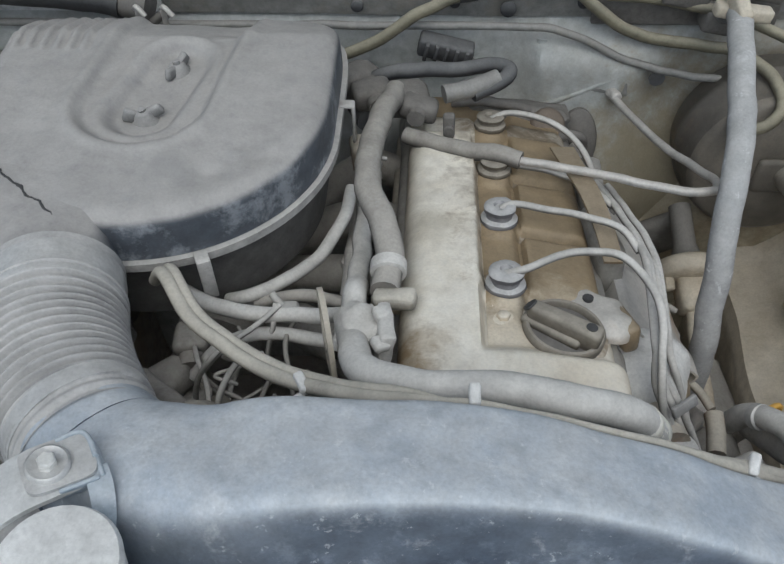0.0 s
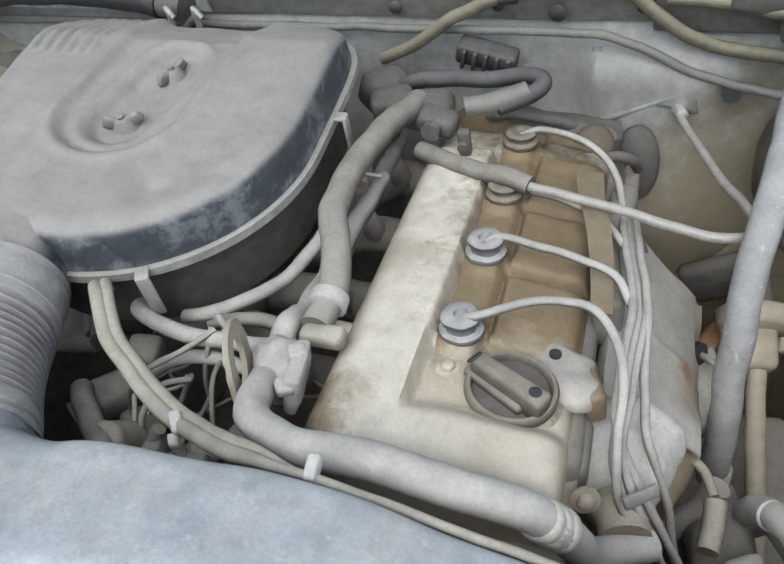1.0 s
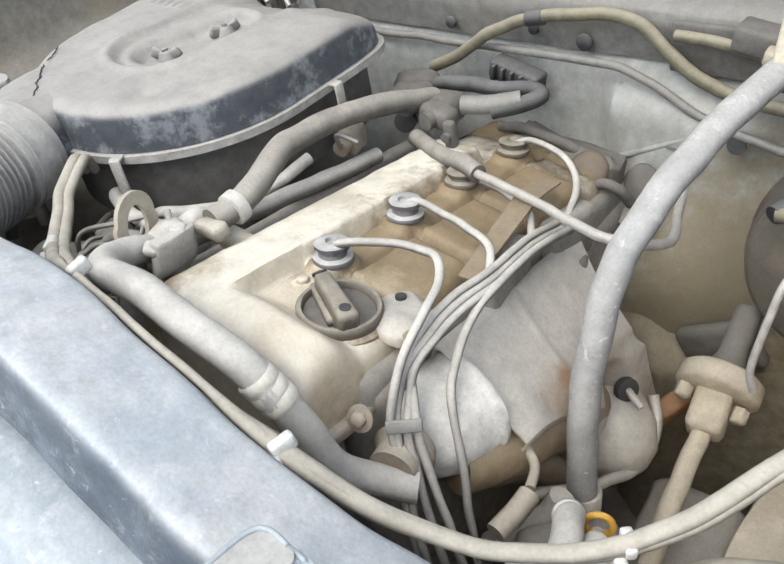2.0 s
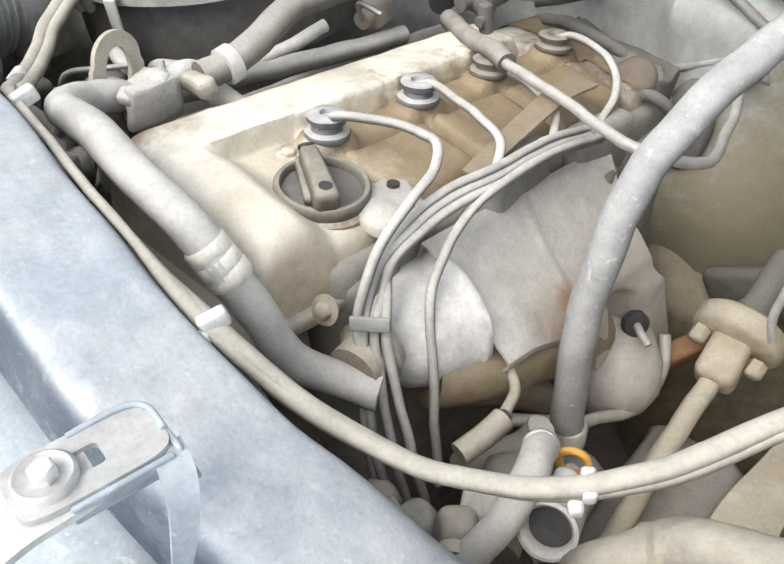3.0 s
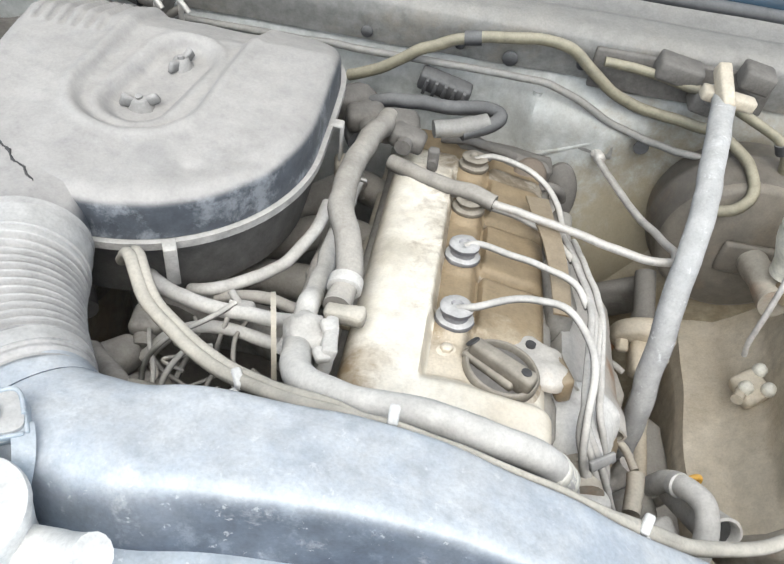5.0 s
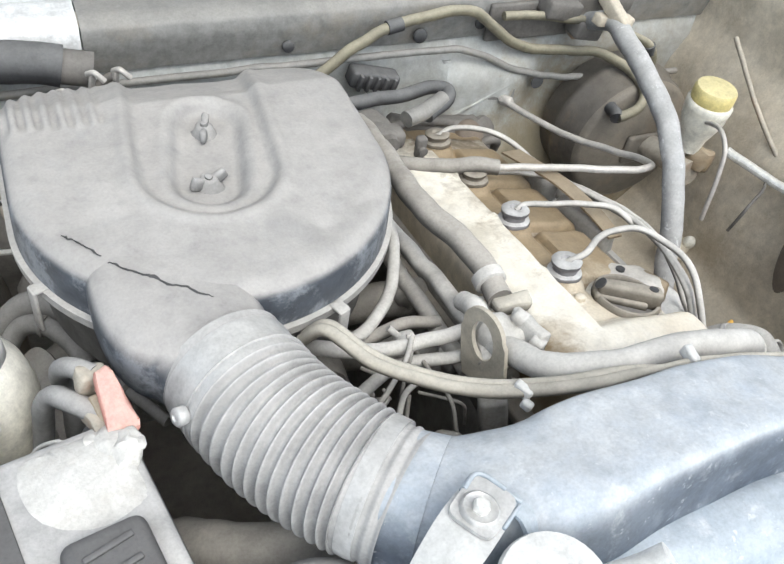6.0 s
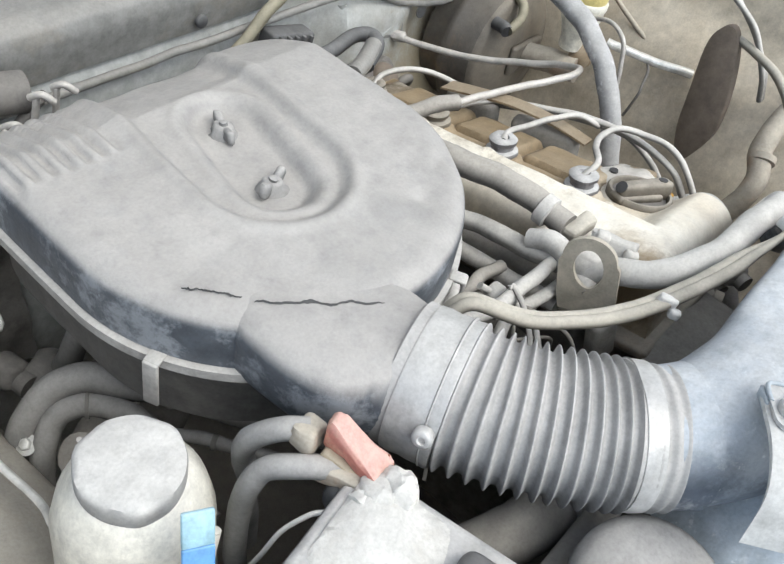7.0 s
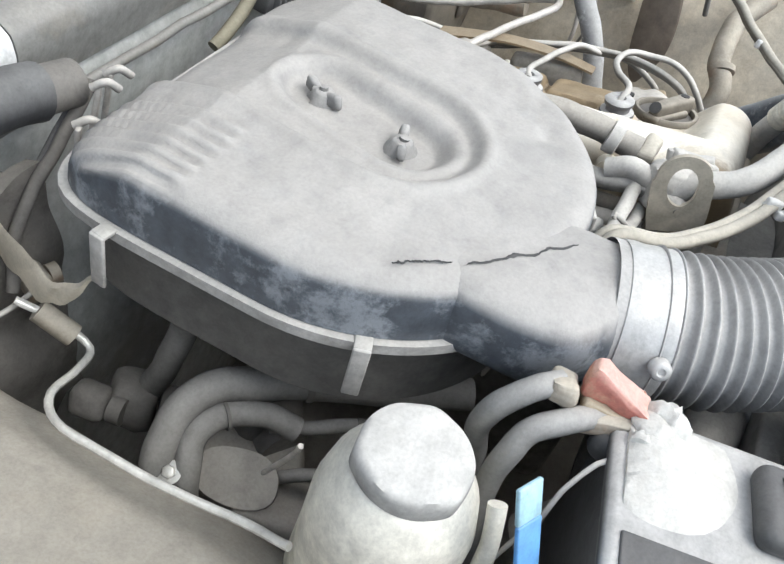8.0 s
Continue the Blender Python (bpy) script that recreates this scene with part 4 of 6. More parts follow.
up = lambda v, h: tuple(eng(0.1, v, cover_top(0.1, v) + h))
plug_boot(0.088, [up(0.088, 0.013), (0.118, 0.485, 1.043), (0.143, 0.502, 1.04), (0.17, 0.509, 1.038), (0.192, 0.502, 1.041), (0.208, 0.48, 1.04), (0.216, 0.449, 1.037), (0.216, 0.42, 1.018), (0.22, 0.397, 0.987), (0.23, 0.386, 0.962), (0.241, 0.374, 0.93), (0.252, 0.365, 0.88)])
plug_boot(0.181, [up(0.181, 0.013), (0.113, 0.582, 1.02), (0.143, 0.575, 1.02), (0.174, 0.564, 1.023), (0.203, 0.552, 1.022), (0.216, 0.53, 1.016)])
plug_boot(0.267, m_boot=M_CAP, tall=0.8, label="brown oily spark plug boot and dusty lead", wire=[up(0.267, 0.01), (0.118, 0.66, 0.999), (0.15, 0.652, 0.999), (0.186, 0.636, 0.996), (0.206, 0.606, 0.996)])
plug_boot(0.357, m_boot=M_CAP, tall=0.8, label="brown oily spark plug boot and dusty lead", wire=[up(0.357, 0.01), (0.122, 0.752, 0.99), (0.16, 0.742, 0.987), (0.19, 0.715, 0.98), (0.203, 0.668, 0.972)])

# the leads run together down beside the shield
for i, (dx, dy, dz) in enumerate(((0, 0, 0), (0.005, 0.002, -0.003), (-0.004, 0.002, 0.004), (0.008, -0.002, 0.002))):
    line = [(0.205, 0.663, 0.97), (0.212, 0.596, 0.997), (0.221, 0.533, 1.014), (0.219, 0.478, 1.022), (0.216, 0.436, 1.014), (0.216 + 0.004 * i, 0.412 + 0.004 * i, 0.992)]
    line = [(x + dx * k, y + dy * k, z + dz * k) for (x, y, z), k in zip(line, (1, 1, 1, 1, 0.8, 0.4))]
    line += [(0.226 + 0.0055 * i, 0.394 + 0.0045 * i, 0.976), (0.238 + 0.0065 * i, 0.382 + 0.0055 * i, 0.949), (0.251 + 0.009 * i, 0.37 + 0.007 * i, 0.906), (0.26 + 0.01 * i, 0.366 + 0.008 * i, 0.86)]
    if i == 3:
        # this one hangs apart from the rest
        line = line[:2] + [(0.228, 0.535, 1.014), (0.229, 0.496, 1.014), (0.231, 0.466, 1.001), (0.236, 0.445, 0.981), (0.244, 0.433, 0.962), (0.254, 0.423, 0.936), (0.265, 0.41, 0.89), (0.272, 0.402, 0.85)]
    ob = part("ignition_cable", hose(line, 0.0033, 8), M_CABLE)
    tagged(ob, "grey dusty ignition cable in a bundle beside the heat shield", "cable", "ignition cables")
band = part("cable_band", block((0.2345, 0.3935, 0.991), (0.025, 0.009, 0.004), 0.001, (58, 0, 36)), M_HORN)
tagged(band, "flat grey tie strapped over the ignition cables", "cable tie")

# bracket that carries the leads on the far side of the cover
comb = thing("lead_bracket", (0.19, 0.6, 0.98), "brown dusty bracket carrying the spark plug leads", "bracket")
way = spline_rows([(0.196, 0.528, 1.003, 0.008), (0.192, 0.57, 1.006, 0.009), (0.184, 0.62, 1.004, 0.01), (0.176, 0.655, 0.998, 0.011), (0.17, 0.7, 0.986, 0.012)], 5)
bm = bridge(bmesh.new(), [[V((x + sx * w, y, z + dz)) for sx, dz in ((-1, 0), (1, 0), (1, 0.0025), (-1, 0.0025))] for x, y, z, w in way])
part("strap", bm, M_TAN, comb)
part("post", block((0.196, 0.575, 0.972), (0.024, 0.08, 0.05), 0.008, (-10, 0, 8)), M_GRIME, comb, "grey dusty casting below the strap")
part("post", block((0.2, 0.675, 0.95), (0.024, 0.07, 0.05), 0.008, (-10, 0, -4)), M_GRIME, comb)

# hoses at the cover
ob = thing("coolant_hose", (0.1, 0.33, 1.09), "thick grey dusty coolant hose crossing ahead of the valve cover", "coolant hose")
part("tube", hose([(-0.02, 0.425, 1.035), (-0.017, 0.403, 1.05), (-0.006, 0.366, 1.07), (0.031, 0.34, 1.088), (0.081, 0.334, 1.096), (0.135, 0.33, 1.09), (0.178, 0.334, 1.064), (0.197, 0.342, 1.02), (0.204, 0.351, 0.978), (0.213, 0.363, 0.96), (0.225, 0.371, 0.953), (0.246, 0.384, 0.947)], 0.0115, 16), M_COOL, ob)
ribs = [(0.0116, -0.014)]
for k in range(3):
    ribs += [(0.0132, -0.0125 + 0.009 * k), (0.0132, -0.0055 + 0.009 * k), (0.0123, -0.0045 + 0.009 * k)]
part("collar", turned(ribs + [(0.0116, 0.015)], (0.184, 0.3365, 1.052), (0.5, 0.18, -0.85), 24), M_CREAM, ob, "pale banded collar on the hose")
ob = thing("breather_hose", (0.0, 0.6, 1.04), "grey-brown dusty breather hose beside the valve cover", "breather hose")
part("tube", hose([(0.005, 0.45, 1.05), (0.006, 0.468, 1.05), (0.006, 0.492, 1.053), (-0.002, 0.522, 1.056), (-0.014, 0.556, 1.057), (-0.018, 0.6, 1.053), (-0.014, 0.655, 1.044), (-0.006, 0.71, 1.028), (0.0, 0.76, 1.01)], 0.0115, 16), M_HOSE, ob)
part("collar", turned([(0.012, -0.006), (0.0145, -0.005), (0.0145, 0.005), (0.012, 0.006)], (0.006, 0.475, 1.05), (0, 1, 0.1), 20), M_COOL, ob, "dusty hose collar")
part("elbow", rough_block((0.012, 0.444, 1.05), (0.034, 0.0155, 0.014), (0, -6, -4), 0.0015, 5), M_LOOM, ob, "pale square pipe fitting on the cover")
ob = part("vacuum_hose", hose([(-0.034, 0.6, 1.018), (-0.038, 0.575, 1.014), (-0.049, 0.543, 1.007), (-0.066, 0.515, 1.005), (-0.087, 0.493, 1.008), (-0.108, 0.478, 1.01), (-0.13, 0.48, 1.0)], 0.0058, 10), M_COOL)
tagged(ob, "thin grey vacuum hose curving under the air cleaner", "vacuum hose")
ob = part("water_pipe", hose([(-0.03, 0.4, 1.035), (-0.022, 0.43, 1.035), (-0.02, 0.47, 1.025), (-0.02, 0.52, 1.014), (-0.022, 0.58, 1.0), (-0.02, 0.68, 0.98)], 0.0085, 14), M_CABLE)
tagged(ob, "pale dusty water pipe along the valve cover", "pipe")
ob = thing("lifting_eye", (-0.035, 0.4, 1.03), "dusty tan steel lifting eye with a slot", "engine bracket")
pts, inner = [], []
for j in range(32):
    a = 2 * math.pi * j / 32
    c, s = math.cos(a), math.sin(a)
    k = 0.0218 if s >= 0 else min(0.0245 / max(abs(c), 1e-6), 0.054 / max(abs(s), 1e-6))
    pts.append(V((k * c, 0, 0.0125 + k * s)))
    inner.append(V((0.012 * c, 0, 0.004 + 0.019 * s)))
bm = plate(pts, (0, 1, 0), 0.004, inner)
bm.transform(Matrix.Translation((-0.036, 0.407, 1.056)) @ pose(0, 0, 0, 0, 0, -75) @ pose(0, 0, 0, 0, -16, 0))
part("eye_plate", bm, M_EYE, ob)

# intake manifold and throttle clutter below the air cleaner
manifold = thing("intake_manifold", (-0.08, 0.6, 0.93), "grimy cast intake manifold with four runners", "intake manifold")
for y in (0.47, 0.565, 0.66, 0.755):
    z = 1.03 - 0.18 * (y - 0.4)
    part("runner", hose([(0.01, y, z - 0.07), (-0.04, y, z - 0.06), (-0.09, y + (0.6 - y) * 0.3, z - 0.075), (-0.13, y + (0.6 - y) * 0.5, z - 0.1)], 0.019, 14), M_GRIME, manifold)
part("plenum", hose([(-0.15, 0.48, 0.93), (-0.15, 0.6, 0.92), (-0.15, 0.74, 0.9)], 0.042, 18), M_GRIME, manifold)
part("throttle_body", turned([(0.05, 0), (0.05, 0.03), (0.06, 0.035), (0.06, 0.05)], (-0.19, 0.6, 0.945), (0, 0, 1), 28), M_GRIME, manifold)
rail = thing("fuel_rail", (-0.03, 0.55, 1.0), "dusty fuel rail with injectors below the hoses", "fuel rail")
part("rail_pipe", hose([(-0.03, 0.42, 1.0), (-0.03, 0.6, 0.975), (-0.03, 0.78, 0.95)], 0.008, 12), M_PIPE, rail)
for y in (0.45, 0.55, 0.65, 0.745):
    part("injector", turned([(0.008, -0.012), (0.011, -0.008), (0.011, 0.014), (0.006, 0.018), (0.006, 0.03)], (-0.03, y, 0.985 - 0.18 * (y - 0.45)), (0.4, 0, -1), 12), M_PIPE, rail)
for pts, r, mat, label in (
        ([(-0.16, 0.47, 1.02), (-0.15, 0.458, 1.03), (-0.126, 0.449, 1.03), (-0.101, 0.441, 1.03), (-0.062, 0.442, 1.03), (-0.022, 0.44, 1.035)], 0.0064, M_COOL, "pale grey hose at the front of the engine"),
        ([(-0.15, 0.415, 0.98), (-0.12, 0.425, 1.012), (-0.086, 0.433, 1.015), (-0.046, 0.429, 1.015), (-0.015, 0.425, 1.02)], 0.0056, M_COOL, "pale grey hose below another hose"),
        ([(-0.105, 0.476, 1.0), (-0.085, 0.478, 1.006), (-0.058, 0.482, 1.004), (-0.03, 0.48, 1.0)], 0.006, M_HOSE, "dusty hose leading under the air cleaner"),
        ([(-0.081, 0.447, 1.037), (-0.083, 0.435, 1.025), (-0.089, 0.426, 1.0), (-0.09, 0.42, 0.97)], 0.0022, M_CABLE, "thin loose grey wire by the manifold"),
        ([(-0.078, 0.446, 1.036), (-0.095, 0.423, 1.037), (-0.12, 0.4, 1.033), (-0.14, 0.396, 1.0), (-0.145, 0.39, 0.96)], 0.0023, M_CABLE, "thin loose grey wire by the manifold"),
        ([(-0.088, 0.41, 1.02), (-0.105, 0.398, 1.025), (-0.117, 0.379, 1.008), (-0.12, 0.37, 0.97)], 0.0026, M_CABLE, "thin loose grey wire by the manifold"),
        ([(-0.148, 0.43, 1.0), (-0.14, 0.41, 1.01), (-0.128, 0.385, 1.005), (-0.125, 0.36, 0.98)], 0.002, M_CABLE, "thin loose grey wire by the manifold"),
        ([(-0.07, 0.45, 1.01), (-0.072, 0.42, 1.02), (-0.064, 0.39, 1.012), (-0.06, 0.37, 0.98)], 0.002, M_HOSE, "thin loose grey wire by the manifold")):
    ob = part("engine_hose" if r > 0.004 else "wire", hose(pts, r, 10), mat)
    tagged(ob, label, "hose" if r > 0.004 else "wire")
random.seed(4)
for x, y, z, sx, sy, sz, name, label, mat in (
        (-0.075, 0.458, 1.012, 0.018, 0.016, 0.016, "connector", "pale grey plug connector on the engine", M_COOL),
        (-0.115, 0.365, 0.985, 0.03, 0.026, 0.026, "sensor", "dusty grey sensor near the duct", M_GRIME),
        (-0.075, 0.355, 0.985, 0.034, 0.024, 0.026, "connector", "grimy grey plug connector on the engine", M_GRIME),
        (-0.03, 0.375, 1.0, 0.024, 0.016, 0.04, "bracket", "dusty steel bracket below the eye", M_GRIME)):
    ob = thing(name, (x, y, z), label, name)
    part("body", block((x, y, z), (sx, sy, sz), 0.004, (random.uniform(-15, 15), random.uniform(-15, 15), random.uniform(-30, 30))), mat, ob)
    part("stub", hose([(x, y, z), (x + random.uniform(-0.02, 0.02), y + 0.01, z + sz * 0.75)], min(sx, sy) * 0.2, 10, straight=True), mat, ob)
housing = thing("thermostat_housing", (-0.01, 0.41, 1.03), "pale dusty cast thermostat housing with bolts and hose ends", "thermostat housing")
part("casting", rough_block((-0.014, 0.417, 1.04), (0.032, 0.04, 0.04), (0, 10, 20), 0.004, 2), M_COOL, housing)
part("flange", rough_block((0.005, 0.408, 1.05), (0.011, 0.04, 0.034), (-8, 12, 6), 0.0022, 4), M_COOL, housing)
part("neck", hose([(-0.019, 0.428, 1.04), (-0.018, 0.45, 1.045), (-0.018, 0.47, 1.035)], 0.0095, 14), M_COOL, housing)
for y, z in ((0.392, 1.062), (0.42, 1.062)):
    part("housing_bolt", rough_block((0.004, y, z), (0.012, 0.012, 0.009), (10, 10, 30), 0.001, 3), M_COOL, housing)
ob = part("front_pipe", hose([(-0.185, 0.4, 1.0), (-0.16, 0.375, 1.012), (-0.135, 0.352, 1.02), (-0.125, 0.342, 1.02)], 0.009, 14), M_HOSE)
tagged(ob, "thick dusty hose end beside the duct", "hose")

# wiring along the front
loop_wires = thing("front_wiring", (0.0, 0.35, 1.08), "pale grey dusty wiring looms clipped along the front", "wiring loom")
for dx, dy, dz, r in ((0, 0, 0, 0.0052), (0.0045, 0.0055, -0.002, 0.0048)):
    pts = [(-0.172, 0.452, 1.055), (-0.158, 0.44, 1.076), (-0.136, 0.407, 1.071), (-0.1, 0.379, 1.069), (-0.063, 0.354, 1.075), (-0.024, 0.334, 1.089), (0.017, 0.318, 1.107), (0.065, 0.307, 1.121),
           (0.132, 0.299, 1.113), (0.184, 0.296, 1.097), (0.236, 0.298, 1.067), (0.281, 0.311, 1.034), (0.332, 0.327, 1.02), (0.38, 0.353, 1.018), (0.42, 0.389, 1.028), (0.455, 0.438, 1.05), (0.5, 0.52, 1.05)]

    def girth(f, r=r):
        return r * (1 - 0.45 * smooth01(0.36, 0.42, f) * smooth01(0.62, 0.56, f))
    part("loom", hose([(x + dx, y + dy * (1 if x < 0.04 else 0.1 if x < 0.2 else 0.6), z + dz - (0.004 if dx and 0.04 < x < 0.2 else 0)) for x, y, z in pts], girth, 10), M_LOOM, loop_wires)
for x, y, z, tx in ((0.065, 0.311, 1.123, 0), (0.238, 0.3, 1.072, -20), (-0.044, 0.343, 1.083, 30), (0.402, 0.372, 1.02, 40)):
    bm = block((x, y, z), (0.007, 0.015, 0.0105), 0.002, (10, 0, tx))
    block((x, y - 0.009, z - 0.006), (0.007, 0.009, 0.008), 0.002, (10, 0, tx), bm)
    part("clip", bm, M_WHITE, loop_wires, "white plastic clip")

# ---- firewall side of the bay ----
thick = thing("booster_hose", (0.3, 0.51, 0.82), "thick grey loom-covered hose bowed beside the engine", "hose")
part("tube", hose([(0.34, 0.835, 1.06), (0.339, 0.8, 1.082), (0.334, 0.763, 1.085), (0.321, 0.69, 1.076), (0.308, 0.622, 1.058), (0.297, 0.568, 1.016), (0.296, 0.527, 0.935), (0.299, 0.516, 0.88), (0.302, 0.512, 0.822)], 0.0122, 18, wobble=0.02), M_THICK, thick)
part("end_sleeve", turned([(0.0105, 0), (0.014, 0.002), (0.014, 0.018), (0.0122, 0.02)], (0.302, 0.511, 0.813), (0.0, 0.12, 1), 18), M_PIPE, thick)
ob = part("brake_line", hose([(0.243, 0.85, 0.95), (0.24, 0.839, 0.956), (0.272, 0.756, 0.962), (0.3, 0.672, 0.986), (0.307, 0.64, 1.0), (0.296, 0.609, 1.016), (0.269, 0.603, 1.021), (0.232, 0.616, 1.017), (0.195, 0.631, 1.013), (0.137, 0.649, 1.011), (0.11, 0.66, 1.007)], 0.0042, 8), M_PIPE)
tagged(ob, "bent steel line from the firewall across the cover", "pipe")
ob = thing("cross_hose", (0.05, 0.64, 1.02), "short grey hose over the end of the valve cover", "hose")
part("tube", hose([(0.124, 0.655, 1.009), (0.095, 0.667, 1.006), (0.062, 0.682, 1.0), (0.03, 0.698, 0.996), (0.01, 0.708, 0.994)], 0.0088, 14), M_HOSE, ob)
pipes = thing("heater_pipes", (0.06, 0.76, 1.01), "dark rubber heater pipes bent into a hook at the firewall", "heater pipe")
part("hook", hose([(-0.05, 0.8, 0.985), (-0.028, 0.79, 1.003), (0.0, 0.786, 1.016), (0.03, 0.784, 1.02), (0.07, 0.786, 1.02), (0.1, 0.79, 1.023), (0.118, 0.78, 1.024), (0.11, 0.764, 1.022), (0.08, 0.748, 1.015)], 0.0082, 14), M_BLACK, pipes)
part("joint", hose([(0.104, 0.765, 1.024), (0.08, 0.752, 1.022), (0.05, 0.742, 1.02)], 0.0095, 16), M_COWL, pipes, "pale grey joint")
part("block_end", block((0.01, 0.757, 1.003), (0.05, 0.045, 0.03), 0.012, (-8, 0, 8), seg=4), M_CLUTTER, pipes)
part("stem", hose([(0.0, 0.745, 1.005), (-0.02, 0.77, 0.995), (-0.045, 0.82, 0.99)], 0.012, 14), M_BLACK, pipes)
part("stem", hose([(-0.03, 0.74, 0.985), (-0.045, 0.78, 0.98), (-0.07, 0.83, 0.975)], 0.012, 14), M_BLACK, pipes)
rear = thing("rear_head_casting", (0.13, 0.8, 0.92), "grimy grey casting at the rear of the cylinder head", "engine casting")
part("casting", rough_block((0.125, 0.803, 0.925), (0.13, 0.04, 0.075), (-8, 6, -6), 0.006, 6), M_CLUTTER, rear)
part("boss", turned([(0.02, -0.01), (0.02, 0.012), (0.016, 0.016), (0.006, 0.017)], (0.165, 0.788, 0.943), (0.2, -0.6, 0.75), 24), M_DEEPBROWN, rear, "brown round boss")
for pts in ([(0.06, 0.79, 0.975), (0.09, 0.785, 0.98), (0.12, 0.79, 0.972), (0.15, 0.8, 0.955)], [(0.17, 0.775, 0.93), (0.187, 0.772, 0.945), (0.205, 0.775, 0.94), (0.212, 0.785, 0.92)]):
    ob = part("rear_hose", hose(pts, 0.0055, 12), M_CLUTTER)
    tagged(ob, "dark dusty hose behind the cylinder head", "hose", "rear hoses")
conn = thing("harness_connector", (0.06, 0.845, 1.0), "black ribbed harness connector on the firewall", "connector")
part("shell", block((0.052, 0.842, 1.008), (0.062, 0.024, 0.022), 0.004, (0, 12, -4)), M_BLACK, conn)
for i in range(5):
    part("rib", block((0.03 + 0.011 * i, 0.829, 1.012 - 0.0025 * i), (0.004, 0.008, 0.02), 0.001, (0, 12, -4)), M_BLACK, conn)
grommet = thing("firewall_grommet", (0.207, 0.835, 0.908), "dark oval rubber grommet on the firewall", "grommet")
bm = turned([(0.036, 0), (0.036, 0.006), (0.03, 0.01), (0.012, 0.012)], (0, 0, 0), (0, 0, 1), 28)
bm.transform(Matrix.Translation((0.208, 0.815, 0.902)) @ pose(0, 0, 0, 76, 0, 8) @ Matrix.Diagonal((0.66, 1.2, 1, 1)))
part("disc", bm, M_CLUTTER, grommet)
part("stub", hose([(0.207, 0.825, 0.9), (0.205, 0.8, 0.9), (0.205, 0.785, 0.89)], 0.01, 12), M_HOSE, grommet)
fit_ob = thing("brake_fitting", (0.243, 0.842, 0.953), "small dusty brake line union on the firewall", "pipe union")
part("union", rough_block((0.238, 0.846, 0.956), (0.05, 0.012, 0.022), (0, -10, 0), 0.004, 7), M_COWL, fit_ob)
part("nut", turned([(0.007, 0), (0.007, 0.014), (0.005, 0.016)], (0.243, 0.838, 0.955), (0.3, -0.9, 0.2), 6), M_PIPE, fit_ob)
for i, pts in enumerate(([(-0.06, 0.84, 1.0), (-0.02, 0.838, 1.022), (0.02, 0.84, 1.05), (0.064, 0.848, 1.069), (0.126, 0.852, 1.079), (0.17, 0.852, 1.08), (0.195, 0.852, 1.068), (0.215, 0.85, 1.051), (0.245, 0.85, 1.032), (0.285, 0.85, 1.018), (0.328, 0.846, 1.014), (0.366, 0.828, 1.017), (0.392, 0.8, 1.011), (0.402, 0.775, 1.005), (0.399, 0.755, 0.996), (0.386, 0.744, 0.985), (0.365, 0.742, 0.979), (0.356, 0.742, 0.977)],
                         [(0.22, 0.85, 1.07), (0.3, 0.842, 1.066), (0.36, 0.82, 1.06), (0.42, 0.8, 1.04), (0.44, 0.8, 1.0)])):
    ob = thing("wall_loom", pts[0], "olive-brown dusty loom along the firewall", "wiring loom", "firewall looms")
    part("loom", hose(pts, 0.0066 - 0.001 * i, 10), M_OLIVE, ob)
    a, b = V(pts[3]), V(pts[4])
    part("tape_band", hose([a, a.lerp(b, 0.3)], 0.0085 - 0.001 * i, 12, straight=True), M_BLACK, ob, "dark tape wrapped round the loom")
for x, y, z, s in ((0.3, 0.85, 1.075, 0.05), (0.34, 0.84, 1.05, 0.04), (0.38, 0.845, 1.085, 0.035)):
    ob = thing("relay_box", (x, y, z), "small dark brown relay under the cowl", "relay", "relays")
    part("case", block((x, y, z), (s, 0.03, 0.024), 0.004, (0, 10, 0)), M_CLUTTER, ob)
    part("foot", block((x, y + 0.014, z - 0.014), (s * 0.5, 0.02, 0.012), 0.002), M_IRON, ob)
hold = thing("hose_holder", (0.335, 0.8, 1.08), "tan bracket that holds the thick hose by the cowl", "bracket")
part("stem", block((0.333, 0.79, 1.1), (0.014, 0.05, 0.018), 0.003, (25, 0, 10)), M_FENDER, hold)
part("tee", block((0.345, 0.8, 1.082), (0.06, 0.016, 0.014), 0.003, (0, 10, 5)), M_FENDER, hold)

booster = thing("brake_booster", (0.42, 0.8, 0.93), "large round brown-black brake booster on the firewall", "brake booster")
part("drum", turned([(0.092, 0), (0.096, 0.006), (0.096, 0.03), (0.1, 0.034), (0.1, 0.044), (0.096, 0.048), (0.095, 0.072), (0.092, 0.08)], (0.421, 0.85, 0.906), (0, -1, 0.06), 56), M_BOOSTER, booster)
part("face", turned([(0.0922, 0.079), (0.09, 0.086), (0.084, 0.09), (0.07, 0.092), (0.063, 0.097), (0.042, 0.1), (0.03, 0.101)], (0.421, 0.85, 0.906), (0, -1, 0.06), 56), M_BOOSTFACE, booster, "mud-dusted front of the booster")
part("check_valve", hose([(0.36, 0.765, 0.976), (0.358, 0.75, 0.977), (0.354, 0.742, 0.976)], 0.0085, 12), M_BLACK, booster)
master = thing("master_cylinder", (0.43, 0.68, 0.95), "dusty brake master cylinder ahead of the booster", "master cylinder")
